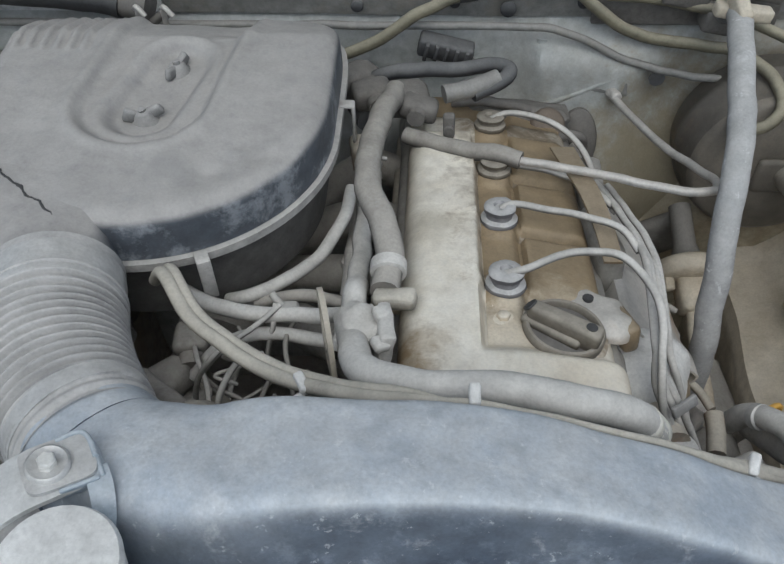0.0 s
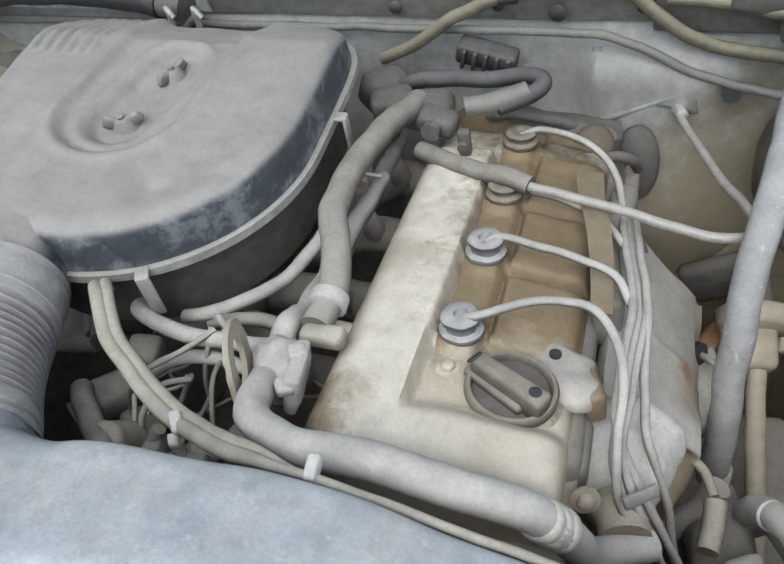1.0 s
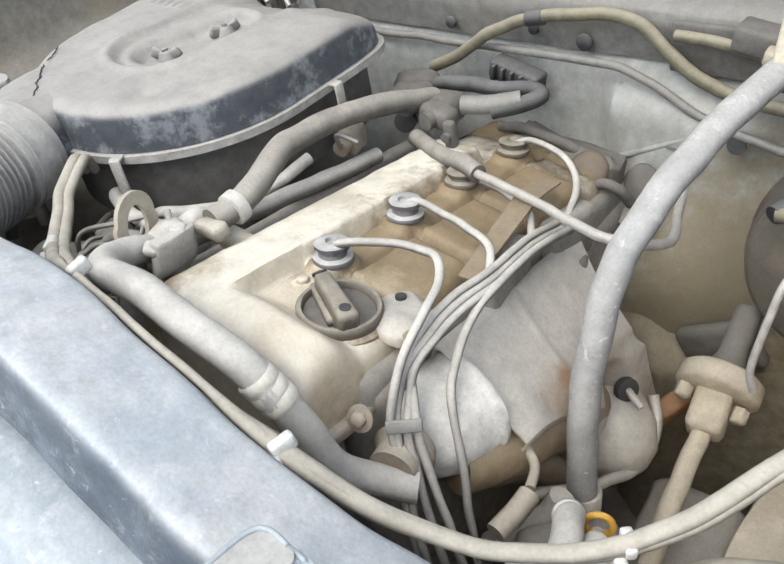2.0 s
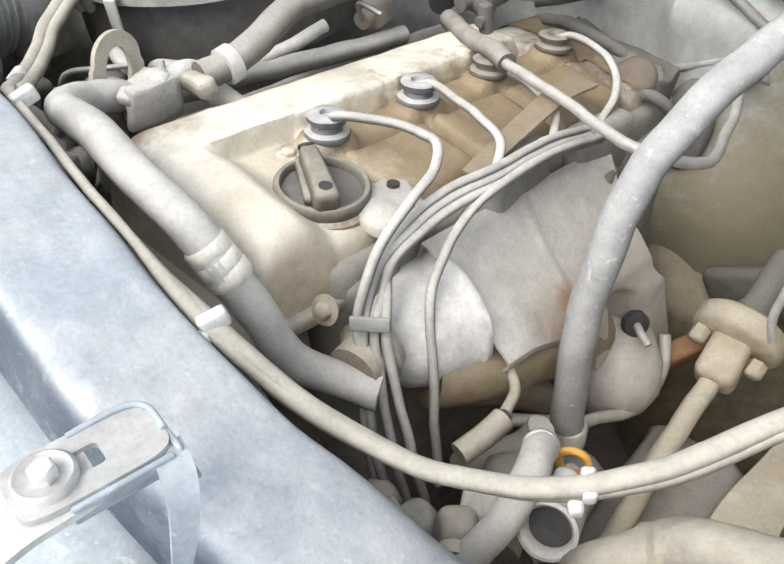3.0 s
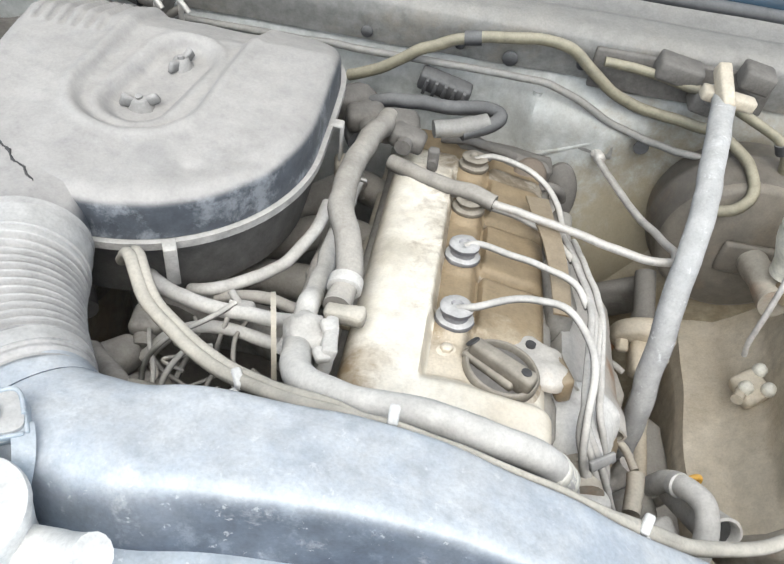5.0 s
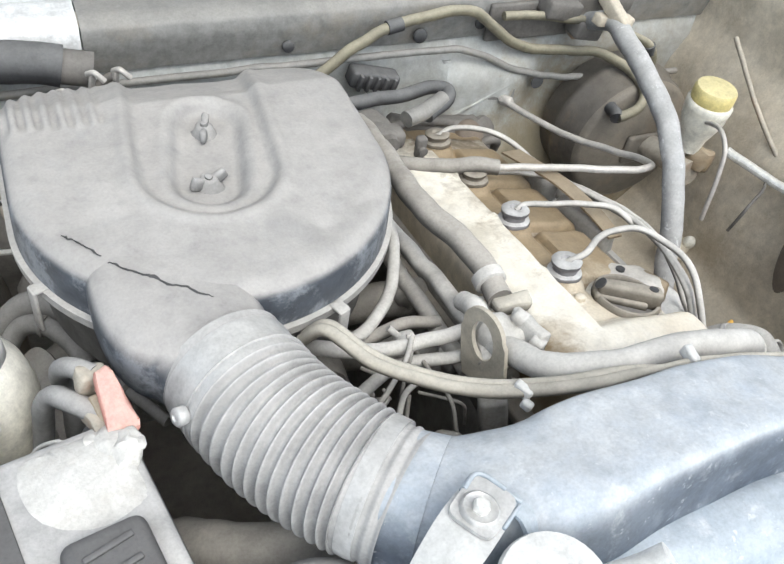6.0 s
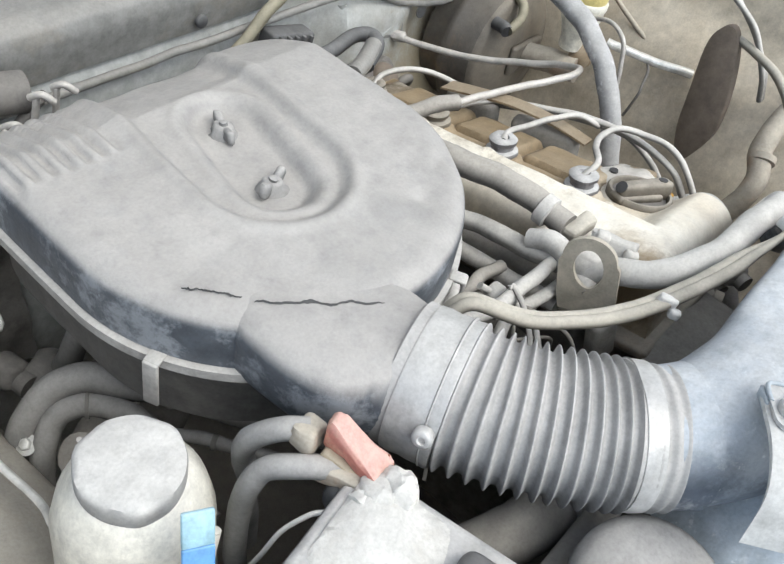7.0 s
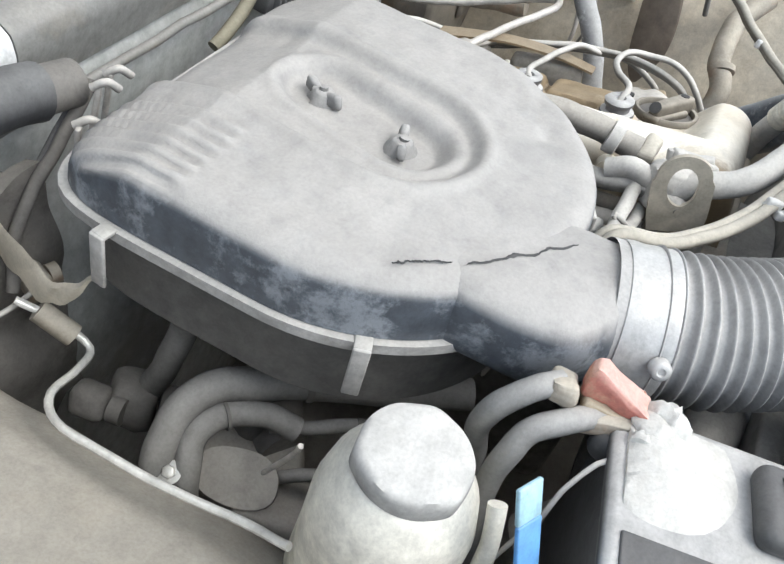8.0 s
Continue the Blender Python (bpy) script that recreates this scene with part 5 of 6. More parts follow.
part("bore", hose([(0.43, 0.755, 0.915), (0.435, 0.71, 0.925), (0.44, 0.665, 0.932)], 0.017, 18), M_IRON, master)
part("flange", block((0.43, 0.746, 0.915), (0.07, 0.01, 0.045), 0.005), M_BOOSTFACE, master)
part("outlet", rough_block((0.452, 0.672, 0.948), (0.022, 0.03, 0.03), (0, 20, 20), 0.003, 3), M_TAN, master, "brown stained outlet below the reservoir")
res = thing("brake_reservoir", (0.442, 0.692, 0.96), "cream plastic brake fluid reservoir with a yellow cap", "fluid reservoir")
part("tank", turned([(0.015, -0.01), (0.017, 0.008), (0.022, 0.022), (0.0265, 0.034), (0.028, 0.042), (0.028, 0.05), (0.0292, 0.053), (0.0292, 0.06), (0.0265, 0.063)], (0.442, 0.69, 0.965), (0, 0, 1), 28), M_CREAM, res)
part("screw_cap", turned([(0.026, 0.0625), (0.0265, 0.066), (0.0265, 0.078), (0.0245, 0.0815), (0.016, 0.0825)], (0.442, 0.69, 0.965), (0, 0, 1), 28), M_YELLOW, res, "faded yellow screw cap")
ob = part("strut_rod", hose([(0.465, 0.65, 0.975), (0.49, 0.585, 0.972), (0.512, 0.54, 0.97)], 0.006, 10), M_BRIGHT)
tagged(ob, "pale steel rod across the inner fender", "rod")

# ---- exhaust side ----
shield = thing("heat_shield", (0.26, 0.55, 0.85), "pale grey dusty heat shield with rust marks over the exhaust manifold", "heat shield")


def shield_line(y):
    """The section of the shield at y, from the cover down."""
    zt = 0.99 - 0.18 * (y - 0.45)
    deep = 0.072 + 0.02 * smooth01(0.49, 0.55, y) + 0.098 * smooth01(0.565, 0.595, y)
    return [V((0.196, y, zt - 0.02)), V((0.203, y, zt)), V((0.21, y, zt - 0.001)), V((0.262, y, zt - 0.05)), V((0.274, y, zt - min(0.068, deep - 0.012))), V((0.279, y, zt - min(0.09, deep - 0.006))), V((0.278, y, zt - deep)), V((0.27, y, zt - deep - 0.01))]


def shield_shape(s, t):
    y = 0.47 + (0.225 - 0.04 * smooth01(0.2, 0.42, t) * smooth01(0.95, 0.6, t)) * s
    line = shield_line(y)
    k = t * (len(line) - 1)
    i = min(len(line) - 2, int(k))
    p = line[i].lerp(line[i + 1], k - i)
    for g in (0.46,):
        p.z += 0.002 * math.exp(-((s - g) / 0.012) ** 2) * (1 if 0.2 < t < 0.5 else 0)
    p.x += 0.012 * smooth01(0.4, 0.8, s) * smooth01(0.6, 0.9, t)
    cut = math.exp(-(((s - 0.72) / 0.07) ** 2 + ((t - 0.74) / 0.07) ** 2))
    p.x -= 0.03 * cut
    return p + V((0.0009 * noise.noise(p * 25), 0, 0.0009 * noise.noise(p * 31)))


part("shield_sheet", sheet(shield_shape, 60, 42, 0.002), M_SHIELD, shield)


bm = turned([(0.003, 0.0), (0.014, 0.0025), (0.025, 0.009), (0.034, 0.019), (0.04, 0.032), (0.043, 0.047), (0.044, 0.062), (0.0465, 0.064), (0.047, 0.07), (0.043, 0.072)], (0.212, 0.404, 0.938), (0.12, 1, -0.1), 44)
for v in bm.verts:
    v.co += V((1, 0, 1)) * 0.0009 * noise.noise(v.co * 34)
part("bell", bm, M_BELL, shield, "rounded pale front end", sharp=70)
part("lower_bulge", turned([(0.0, 0), (0.02, 0.004), (0.034, 0.016), (0.042, 0.04), (0.04, 0.08)], (0.307, 0.585, 0.775), (-0.6, 0.55, 0.25), 26), M_SHIELD, shield)
# No hole is cut; a near-black disc puts its shade on the sheet.
part("shield_hole_disc", turned([(0.0115, -0.006), (0.0108, 0.0004), (0.008, 0.0016), (0.002, 0.002)], (0.286, 0.626, 0.838), (0.8, -0.45, 0.4), 24), M_SLIT, shield, "dark disc standing for a hole in the shield")
part("hole_pin", hose([(0.282, 0.63, 0.836), (0.295, 0.617, 0.842), (0.305, 0.613, 0.838)], 0.0034, 10), M_PIPE, shield, "pale pin through the hole")
part("side_casting", block((0.188, 0.432, 0.94), (0.024, 0.05, 0.09), 0.01, (0, 0, 0)), M_GRIME, shield, "pale casting beside the valve cover")
exhaust = thing("exhaust_manifold", (0.25, 0.55, 0.8), "rusty brown exhaust manifold below the shield", "exhaust manifold")
for y in (0.47, 0.555, 0.63):
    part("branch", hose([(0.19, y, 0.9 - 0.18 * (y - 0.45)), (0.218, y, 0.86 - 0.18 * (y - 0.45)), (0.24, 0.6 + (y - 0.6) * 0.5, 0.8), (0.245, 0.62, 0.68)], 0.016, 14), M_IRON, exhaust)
part("collector", hose([(0.235, 0.435, 0.91), (0.25, 0.465, 0.9), (0.256, 0.5, 0.885), (0.258, 0.545, 0.862), (0.256, 0.6, 0.835)], 0.025, 18), M_TAN, exhaust, "brown stained collector of the manifold")
part("stud", hose([(0.272, 0.478, 0.905), (0.285, 0.468, 0.9), (0.292, 0.45, 0.9)], 0.004, 10), M_IRON, exhaust, "thin brown stud")
ob = part("shield_pipe", hose([(0.259, 0.497, 0.816), (0.284, 0.527, 0.806), (0.299, 0.556, 0.793), (0.309, 0.597, 0.773), (0.309, 0.628, 0.774), (0.304, 0.648, 0.792), (0.296, 0.66, 0.806)], 0.0052, 8), M_PIPE)
tagged(ob, "pale bent steel pipe round the shield", "pipe")

steer = thing("steering_shaft", (0.35, 0.6, 0.75), "tan dusty steering shaft with a round rubber coupling", "steering shaft")
d = V((0.353, 0.479, 0.715)) - V((0.343, 0.69, 0.8))
d.normalize()
part("shaft", hose([(0.343, 0.685, 0.798), (0.348, 0.58, 0.757), (0.353, 0.479, 0.715), (0.355, 0.4, 0.68)], 0.0095, 14), M_FENDER, steer)
part("coupling", turned([(0.034, -0.012), (0.039, -0.008), (0.039, 0.007), (0.035, 0.011), (0.012, 0.013)], (0.342, 0.7, 0.805), d, 32), M_FENDER, steer, "tan rubber coupling disc")
part("yoke", block((0.344, 0.676, 0.795), (0.034, 0.05, 0.034), 0.007, (22, 0, 5)), M_FENDER, steer)
for sx in (-1, 1):
    part("coupling_bolt", turned([(0.008, 0), (0.008, 0.012), (0.006, 0.014)], V((0.342 + sx * 0.026, 0.686, 0.803 - 0.004 * sx)), d, 6), M_FENDER, steer)
part("boot", turned([(0.015, 0), (0.016, 0.012), (0.013, 0.02), (0.013, 0.07)], (0.342, 0.712, 0.81), -d, 24), M_CLUTTER, steer, "dark rubber boot behind the coupling")
ob = part("rusty_bracket", block((0.3, 0.7, 0.755), (0.02, 0.05, 0.03), 0.005, (15, 20, -25)), M_RUST)
tagged(ob, "rusty orange-brown bracket beside the steering shaft", "bracket")

bypass = thing("bypass_hose", (0.315, 0.4, 0.9), "grey dusty hose bent over beside the duct", "hose")
part("tube", hose([(0.322, 0.462, 0.86), (0.324, 0.45, 0.893), (0.332, 0.432, 0.916), (0.342, 0.411, 0.925), (0.347, 0.39, 0.916), (0.34, 0.37, 0.895), (0.33, 0.345, 0.865), (0.322, 0.32, 0.83)], 0.0105, 16), M_COOL, bypass)
part("band", turned([(0.0102, -0.005), (0.0118, -0.004), (0.0118, 0.004), (0.0102, 0.005)], (0.3285, 0.44, 0.906), (0.3, -0.6, 0.7), 20), M_CLAMP, bypass, "steel hose band")
dip = thing("dipstick", (0.344, 0.453, 0.88), "dipstick with a bright orange pull ring", "dipstick")
ring = []
for j in range(15):
    a = 2 * math.pi * j / 14
    ring.append((0.345 + 0.009 * math.cos(a), 0.452 + 0.004 * math.cos(a), 0.893 + 0.012 * math.sin(a)))
part("pull_ring", hose(ring, 0.0026, 8, 3), M_ORANGE, dip, "orange plastic pull ring")
part("tube", hose([(0.344, 0.453, 0.88), (0.33, 0.47, 0.8), (0.3, 0.5, 0.68)], 0.005, 10), M_PIPE, dip)
part("tip", turned([(0.007, 0), (0.008, 0.004), (0.008, 0.014), (0.005, 0.016)], (0.352, 0.43, 0.893), (0.1, 0.2, 1), 12), M_WHITE, dip, "white sleeve")
for pts, r, mat, nm, label in (
        ([(0.3, 0.48, 0.86), (0.29, 0.47, 0.84), (0.265, 0.455, 0.815), (0.25, 0.445, 0.8)], 0.011, M_PIPE, "oil_pipe", "pale stubby pipe below the shield"),
        ([(0.289, 0.408, 0.895), (0.293, 0.447, 0.898)], 0.0085, M_IRON, "pipe_joint", "tan pipe joint below the shield"),
        ([(0.398, 0.588, 0.93), (0.394, 0.588, 0.953), (0.398, 0.598, 0.993), (0.403, 0.61, 1.02), (0.415, 0.64, 1.026), (0.428, 0.672, 1.01)], 0.003, M_PIPE, "fender_line", "pale steel line rising beside the inner fender"),
        ([(0.545, 0.78, 1.05), (0.532, 0.712, 1.019), (0.528, 0.663, 0.993), (0.526, 0.614, 0.971), (0.53, 0.59, 0.95)], 0.0034, M_IRON, "fender_line", "thin tan line along the inner fender"),
        ([(0.484, 0.592, 0.968), (0.476, 0.585, 0.962), (0.462, 0.58, 0.95), (0.453, 0.577, 0.938), (0.455, 0.585, 0.9)], 0.002, M_CLUTTER, "fender_wire", "thin dark wire on the inner fender")):
    ob = part(nm, hose(pts, r, 12), mat)
    tagged(ob, label, "pipe")
end = thing("lower_pipe", (0.365, 0.4, 0.9), "open dusty pipe end low beside the duct", "pipe")
axis = (0.25, -0.75, 0.6)
part("pipe_wall", turned([(0.012, -0.09), (0.016, -0.03), (0.018, -0.004), (0.0185, 0.0), (0.016, 0.0008), (0.0142, -0.001), (0.0138, -0.012), (0.004, -0.013)], (0.366, 0.397, 0.905), axis, 28), M_COOL, end)
# Near-black disc puts the shade inside the pipe into its colour.
part("bore", turned([(0.0136, -0.0115), (0.0136, -0.0105), (0.003, -0.0105)], (0.366, 0.397, 0.905), axis, 24), M_SLIT, end, "dark disc for the shaded inside of the pipe")
ob = thing("fender_tube", (0.44, 0.4, 0.97), "thick tan dusty tube lying along the inner fender", "tube")
part("tube", hose([(0.385, 0.41, 0.86), (0.397, 0.39, 0.905), (0.412, 0.386, 0.942), (0.444, 0.405, 0.972), (0.49, 0.405, 1.0), (0.53, 0.38, 1.03)], 0.014, 18), M_IRON, ob)
part("band", turned([(0.0138, -0.005), (0.016, -0.004), (0.016, 0.004), (0.0138, 0.005)], (0.43, 0.395, 0.961), (0.75, 0.3, 0.6), 22), M_IRON, ob)
valve = thing("fender_valve", (0.475, 0.69, 0.78), "tan dusty valve with pale studs on the inner fender", "valve")
part("body", block((0.468, 0.655, 0.8), (0.036, 0.04, 0.024), 0.006, (10, -20, 30)), M_FENDER, valve)
part("stub", hose([(0.463, 0.66, 0.803), (0.447, 0.63, 0.806)], 0.007, 12, straight=True), M_FENDER, valve)
for x, y, z in ((0.474, 0.67, 0.818), (0.482, 0.645, 0.816), (0.457, 0.645, 0.812)):
    part("stud", turned([(0.008, -0.006), (0.009, 0.0), (0.007, 0.006), (0.003, 0.008)], (x, y, z), (-0.3, -0.3, 1), 12), M_CREAM, valve, "pale stud")

# ---- battery side ----
battery = thing("battery", (-0.38, 0.287, 0.88), "dust-covered battery with a dark label and whitened post", "battery")
BT = pose(-0.382, 0.294, 0.987, 0, 0, 10)


def on_battery(pname, bm, mat, label=""):
    bm.transform(BT)
    return part(pname, bm, mat, battery, label)


on_battery("case", block((0, 0, -0.01), (0.17, 0.19, 0.19), 0.006), M_BATTERY)
on_battery("lid", block((0, 0, 0.091), (0.176, 0.196, 0.014), 0.006), M_BATTERY, "white-dusted top of the battery")
on_battery("label", block((-0.039, 0.004, 0.0985), (0.092, 0.172, 0.003), 0.0012), M_PLATE, "dark dusty label")
on_battery("vent_cap", block((0.048, -0.022, 0.104), (0.05, 0.09, 0.018), 0.008, seg=4), M_PLATE, "raised dark vent cover with a dusty top")
for k in range(5):
    on_battery("vent_rib", block((0.048, -0.052 + 0.015 * k, 0.1135), (0.03, 0.004, 0.003), 0.001, (0, 0, 8)), M_PLATE)
bm = turned([(0.046, -0.003), (0.044, 0.0006), (0.036, 0.0022), (0.028, 0.0038), (0.02, 0.0062), (0.012, 0.0088), (0.004, 0.0096)], (0, 0, 0), (0, 0, 1), 56)
for v in bm.verts:
    v.co += V((1, 1, 0.2)) * (0.009 * noise.noise(v.co * 32) + 0.002 * noise.noise(v.co * 170))
    v.co.x = min(v.co.x, 0.026)
    v.co.y = min(v.co.y, 0.022)
bm.transform(Matrix.Translation((0.056, 0.068, 0.0965)))
on_battery("post_mound", bm, M_CRUST, "white corroded mound round the post")
term = thing("battery_terminal", (-0.318, 0.4, 1.085), "faded red terminal cover over corroded brass clamp", "battery terminal")


bm = rough_block((0, 0, 0), (0.042, 0.017, 0.022), (0, 0, 0), 0.0028, 3)
for v in bm.verts:
    k = (v.co.x + 0.021) / 0.042
    v.co.z = -0.009 + (v.co.z + 0.011) * (1.2 - 0.85 * k) + 0.003 * noise.noise(v.co * 140)
    v.co.y *= 0.75 + 0.5 * k
bm.transform(pose(-0.316, 0.407, 1.094, 0, 8, -80))
part("boot", bm, M_RED, term, "faded red plastic boot, torn and dusty")
part("clamp", rough_block((-0.317, 0.4, 1.083), (0.05, 0.018, 0.009), (0, 4, -80), 0.003, 5), M_COPPER, term, "corroded brass clamp")
part("lug", rough_block((-0.3265, 0.4, 1.081), (0.04, 0.012, 0.01), (0, -8, -76), 0.003, 9), M_IRON, term, "corroded pale brass cable lug")
part("lug_disc", turned([(0.008, 0), (0.0085, 0.003), (0.006, 0.006)], (-0.334, 0.402, 1.07), (-0.8, 0.3, 0.3), 14), M_SLIT, term, "dark round disc below the cable lug")
for x, y, z, d, seed in ((-0.322, 0.383, 1.093, 0.014, 8), (-0.312, 0.38, 1.097, 0.01, 14), (-0.33, 0.386, 1.091, 0.009, 21), (-0.316, 0.374, 1.093, 0.012, 30)):
    bm = turned([(0.9 * d, -0.6 * d), (0.85 * d, -0.25 * d), (0.7 * d, -0.02 * d), (0.4 * d, 0.14 * d), (0.1 * d, 0.2 * d)], (x, y, z), (0.1, 0.1, 1), 24)
    for v in bm.verts:
        v.co += V((noise.noise(v.co * 150 + V((seed, 0, 0))), noise.noise(v.co * 150 + V((0, seed, 0))), noise.noise(v.co * 150))) * 0.004
    part("crust", bm, M_CRUST, term, "white corrosion crust")
part("cable_end", rough_block((-0.327, 0.436, 1.089), (0.02, 0.017, 0.016), (0, 20, 10), 0.0025, 12), M_IRON, term, "crusted cable end")
for pts in ([(-0.322, 0.437, 1.09), (-0.335, 0.449, 1.088), (-0.343, 0.462, 1.07), (-0.343, 0.467, 1.045), (-0.342, 0.462, 1.01), (-0.34, 0.46, 0.94)],
            [(-0.324, 0.411, 1.079), (-0.339, 0.427, 1.082), (-0.354, 0.443, 1.068), (-0.362, 0.448, 1.035), (-0.368, 0.442, 0.99), (-0.37, 0.43, 0.93)]):
    ob = part("battery_cable", hose(pts, 0.0074, 12), M_HORN)
    tagged(ob, "thick grey dusty battery cable arching to the terminal", "cable", "battery cables")

bottle = thing("fluid_bottle", (-0.407, 0.488, 0.936), "cream plastic fluid bottle with a dusty grey screw cap", "fluid bottle")
part("tank", turned([(0.045, 0), (0.05, 0.01), (0.0475, 0.06), (0.0465, 0.095), (0.042, 0.115), (0.034, 0.129), (0.029, 0.134)], (-0.407, 0.488, 0.936), (0, 0, 1), 36), M_CREAM, bottle)


def cap_bm():
    rings, seg = [], 60
    for r, h in ((0.0295, 0.1325), (0.0305, 0.135), (0.0305, 0.144), (0.0295, 0.148), (0.026, 0.1495), (0.016, 0.1505), (0.004, 0.15)):
        ring = []
        for j in range(seg):
            a = 2 * math.pi * j / seg
            k = r + 0.0014 * max(0, math.cos(3 * a)) ** 4 + 0.0016 * noise.noise(V((math.cos(a) * 1.6, math.sin(a) * 1.6, h * 40)))
            ring.append(V((-0.407 + k * math.cos(a), 0.488 + k * math.sin(a), 0.936 + h + 0.0012 * noise.noise(V((k * math.cos(a) * 70, k * math.sin(a) * 70, 2))))))
        rings.append(ring)
    return bridge(bmesh.new(), rings)


part("cap", cap_bm(), M_CAPGREY, bottle, "dusty grey lobed cap")
ob = thing("blue_tape", (-0.398, 0.422, 1.03), "bright blue strip of tape beside the fluid bottle", "tape")
lean = V((0.275, 0.368, 0.888)).normalized()
across = (V((0.906, -0.423, 0)) - lean * lean.dot(V((0.906, -0.423, 0)))).normalized()
tape_turn = Matrix.Translation(V((-0.407, 0.434, 1.105)) - lean * 0.024) @ Matrix((across, lean.cross(across), lean)).transposed().to_4x4()
for pname, z0, high, m_tape, words in (("strip", -0.03, 0.066, M_BLUE, ""), ("loose_end", 0.0135, 0.021, M_PALEBLUE, "faded pale blue end")):
    bm = block((0, 0.0004 * (pname == "loose_end"), z0), (0.017, 0.003, high), 0.001)
    bm.transform(tape_turn)
    part(pname, bm, m_tape, ob, words)
ob = part("thin_cable", hose([(-0.348, 0.398, 1.077), (-0.354, 0.404, 1.074), (-0.366, 0.412, 1.06), (-0.376, 0.416, 1.038), (-0.385, 0.425, 1.0), (-0.388, 0.43, 0.95)], 0.0016, 8), M_COOL)
tagged(ob, "thin pale cable hanging off the battery corner", "cable")
ob = part("overflow_tube", hose([(-0.391, 0.44, 1.055), (-0.396, 0.437, 1.045), (-0.406, 0.432, 1.02), (-0.412, 0.43, 0.97)], 0.0055, 12), M_CREAM)
tagged(ob, "yellowed plastic tube beside the fluid bottle", "tube")
tube_ob = thing("washer_tube", (-0.4, 0.68, 0.95), "bright bent metal tube over the inner fender", "metal tube")
part("tube", hose([(-0.372, 0.785, 0.962), (-0.362, 0.762, 0.95), (-0.356, 0.738, 0.93), (-0.378, 0.728, 0.935), (-0.41, 0.722, 0.948), (-0.43, 0.7, 0.957), (-0.434, 0.66, 0.963), (-0.434, 0.61, 0.966), (-0.43, 0.56, 0.97), (-0.436, 0.53, 0.985)], 0.003, 8, 4), M_BRIGHT, tube_ob)
part("sleeve", hose([(-0.366, 0.772, 0.956), (-0.359, 0.748, 0.938)], 0.0085, 10, straight=True), M_IRON, tube_ob)
for pts, r, nm in (([(-0.41, 0.64, 0.85), (-0.398, 0.648, 0.9), (-0.374, 0.651, 0.934), (-0.345, 0.641, 0.945), (-0.312, 0.605, 0.942), (-0.284, 0.562, 0.94), (-0.255, 0.513, 0.94), (-0.236, 0.482, 0.94)], 0.0125, "heater_hose"),
                   ([(-0.402, 0.615, 0.86), (-0.394, 0.626, 0.9), (-0.376, 0.633, 0.926), (-0.356, 0.626, 0.935), (-0.338, 0.607, 0.932), (-0.325, 0.58, 0.92)], 0.0095, "heater_hose"),
                   ([(-0.33, 0.6, 0.91), (-0.315, 0.572, 0.918), (-0.295, 0.54, 0.92), (-0.27, 0.5, 0.92)], 0.0055, "heater_hose"),
                   ([(-0.352, 0.59, 0.88), (-0.34, 0.56, 0.895), (-0.333, 0.53, 0.905), (-0.33, 0.5, 0.9)], 0.005, "heater_hose"),
                   ([(-0.33, 0.71, 0.86), (-0.318, 0.695, 0.91), (-0.305, 0.69, 0.95), (-0.3, 0.69, 0.985)], 0.011, "heater_hose")):
    ob = thing(nm, pts[0], "dark grey dusty hose bending below the air cleaner", "hose", "battery side hoses")
    part("tube", hose(pts, r, 14), M_HEATER, ob)
    mid = curve_points(pts, 8)
    k = int(len(mid) * 0.62)
    part("band", hose([mid[k], mid[k].lerp(mid[k + 1], 0.8)], r + 0.0012, 14, straight=True), M_CLUTTER, ob, "dark tape band")
flat = thing("heat_plate", (-0.37, 0.59, 0.89), "flat dark grey plate below the hoses", "plate")
edge = [V(p) for p in ((-0.385, 0.628, 0.884), (-0.362, 0.634, 0.902), (-0.345, 0.597, 0.904), (-0.35, 0.575, 0.9), (-0.372, 0.567, 0.888), (-0.385, 0.592, 0.882))]
for _ in range(2):
    edge = [q for a, b in zip(edge, edge[1:] + edge[:1]) for q in (a.lerp(b, 0.25), a.lerp(b, 0.75))]
part("plate_face", plate(edge, (-0.5, 0.0, 0.85), 0.004), M_GRIME, flat)
part("plate_bolt", bolt((-0.398, 0.636, 0.912), (-0.5, 0, 0.85), 0.005, 0.005), M_BRIGHT, flat, "bright bolt at the hose clip")
low = thing("steering_pump", (-0.33, 0.6, 0.85), "dark grimy pump deep beside the engine", "pump")
part("body", turned([(0.04, 0), (0.045, 0.01), (0.045, 0.07), (0.035, 0.08)], (-0.33, 0.63, 0.8), (0, -0.3, 1), 28), M_GRIME, low)
part("bracket", block((-0.35, 0.56, 0.86), (0.06, 0.09, 0.02), 0.008, (10, 20, 20)), M_GRIME, low)
ob = thing("radiator_hose", (-0.2, 0.33, 0.98), "dark dusty radiator hose below the ribbed hose", "radiator hose")
part("tube", hose([(-0.3, 0.4, 0.9), (-0.28, 0.36, 0.96), (-0.24, 0.33, 0.985), (-0.18, 0.315, 0.985), (-0.1, 0.31, 0.97), (-0.02, 0.31, 0.95)], 0.021, 18), M_HOSE, ob)
part("band", turned([(0.0212, -0.006), (0.0232, -0.005), (0.0232, 0.005), (0.0212, 0.006)], (-0.18, 0.315, 0.985), (1, -0.1, -0.1), 24), M_CLAMP, ob)
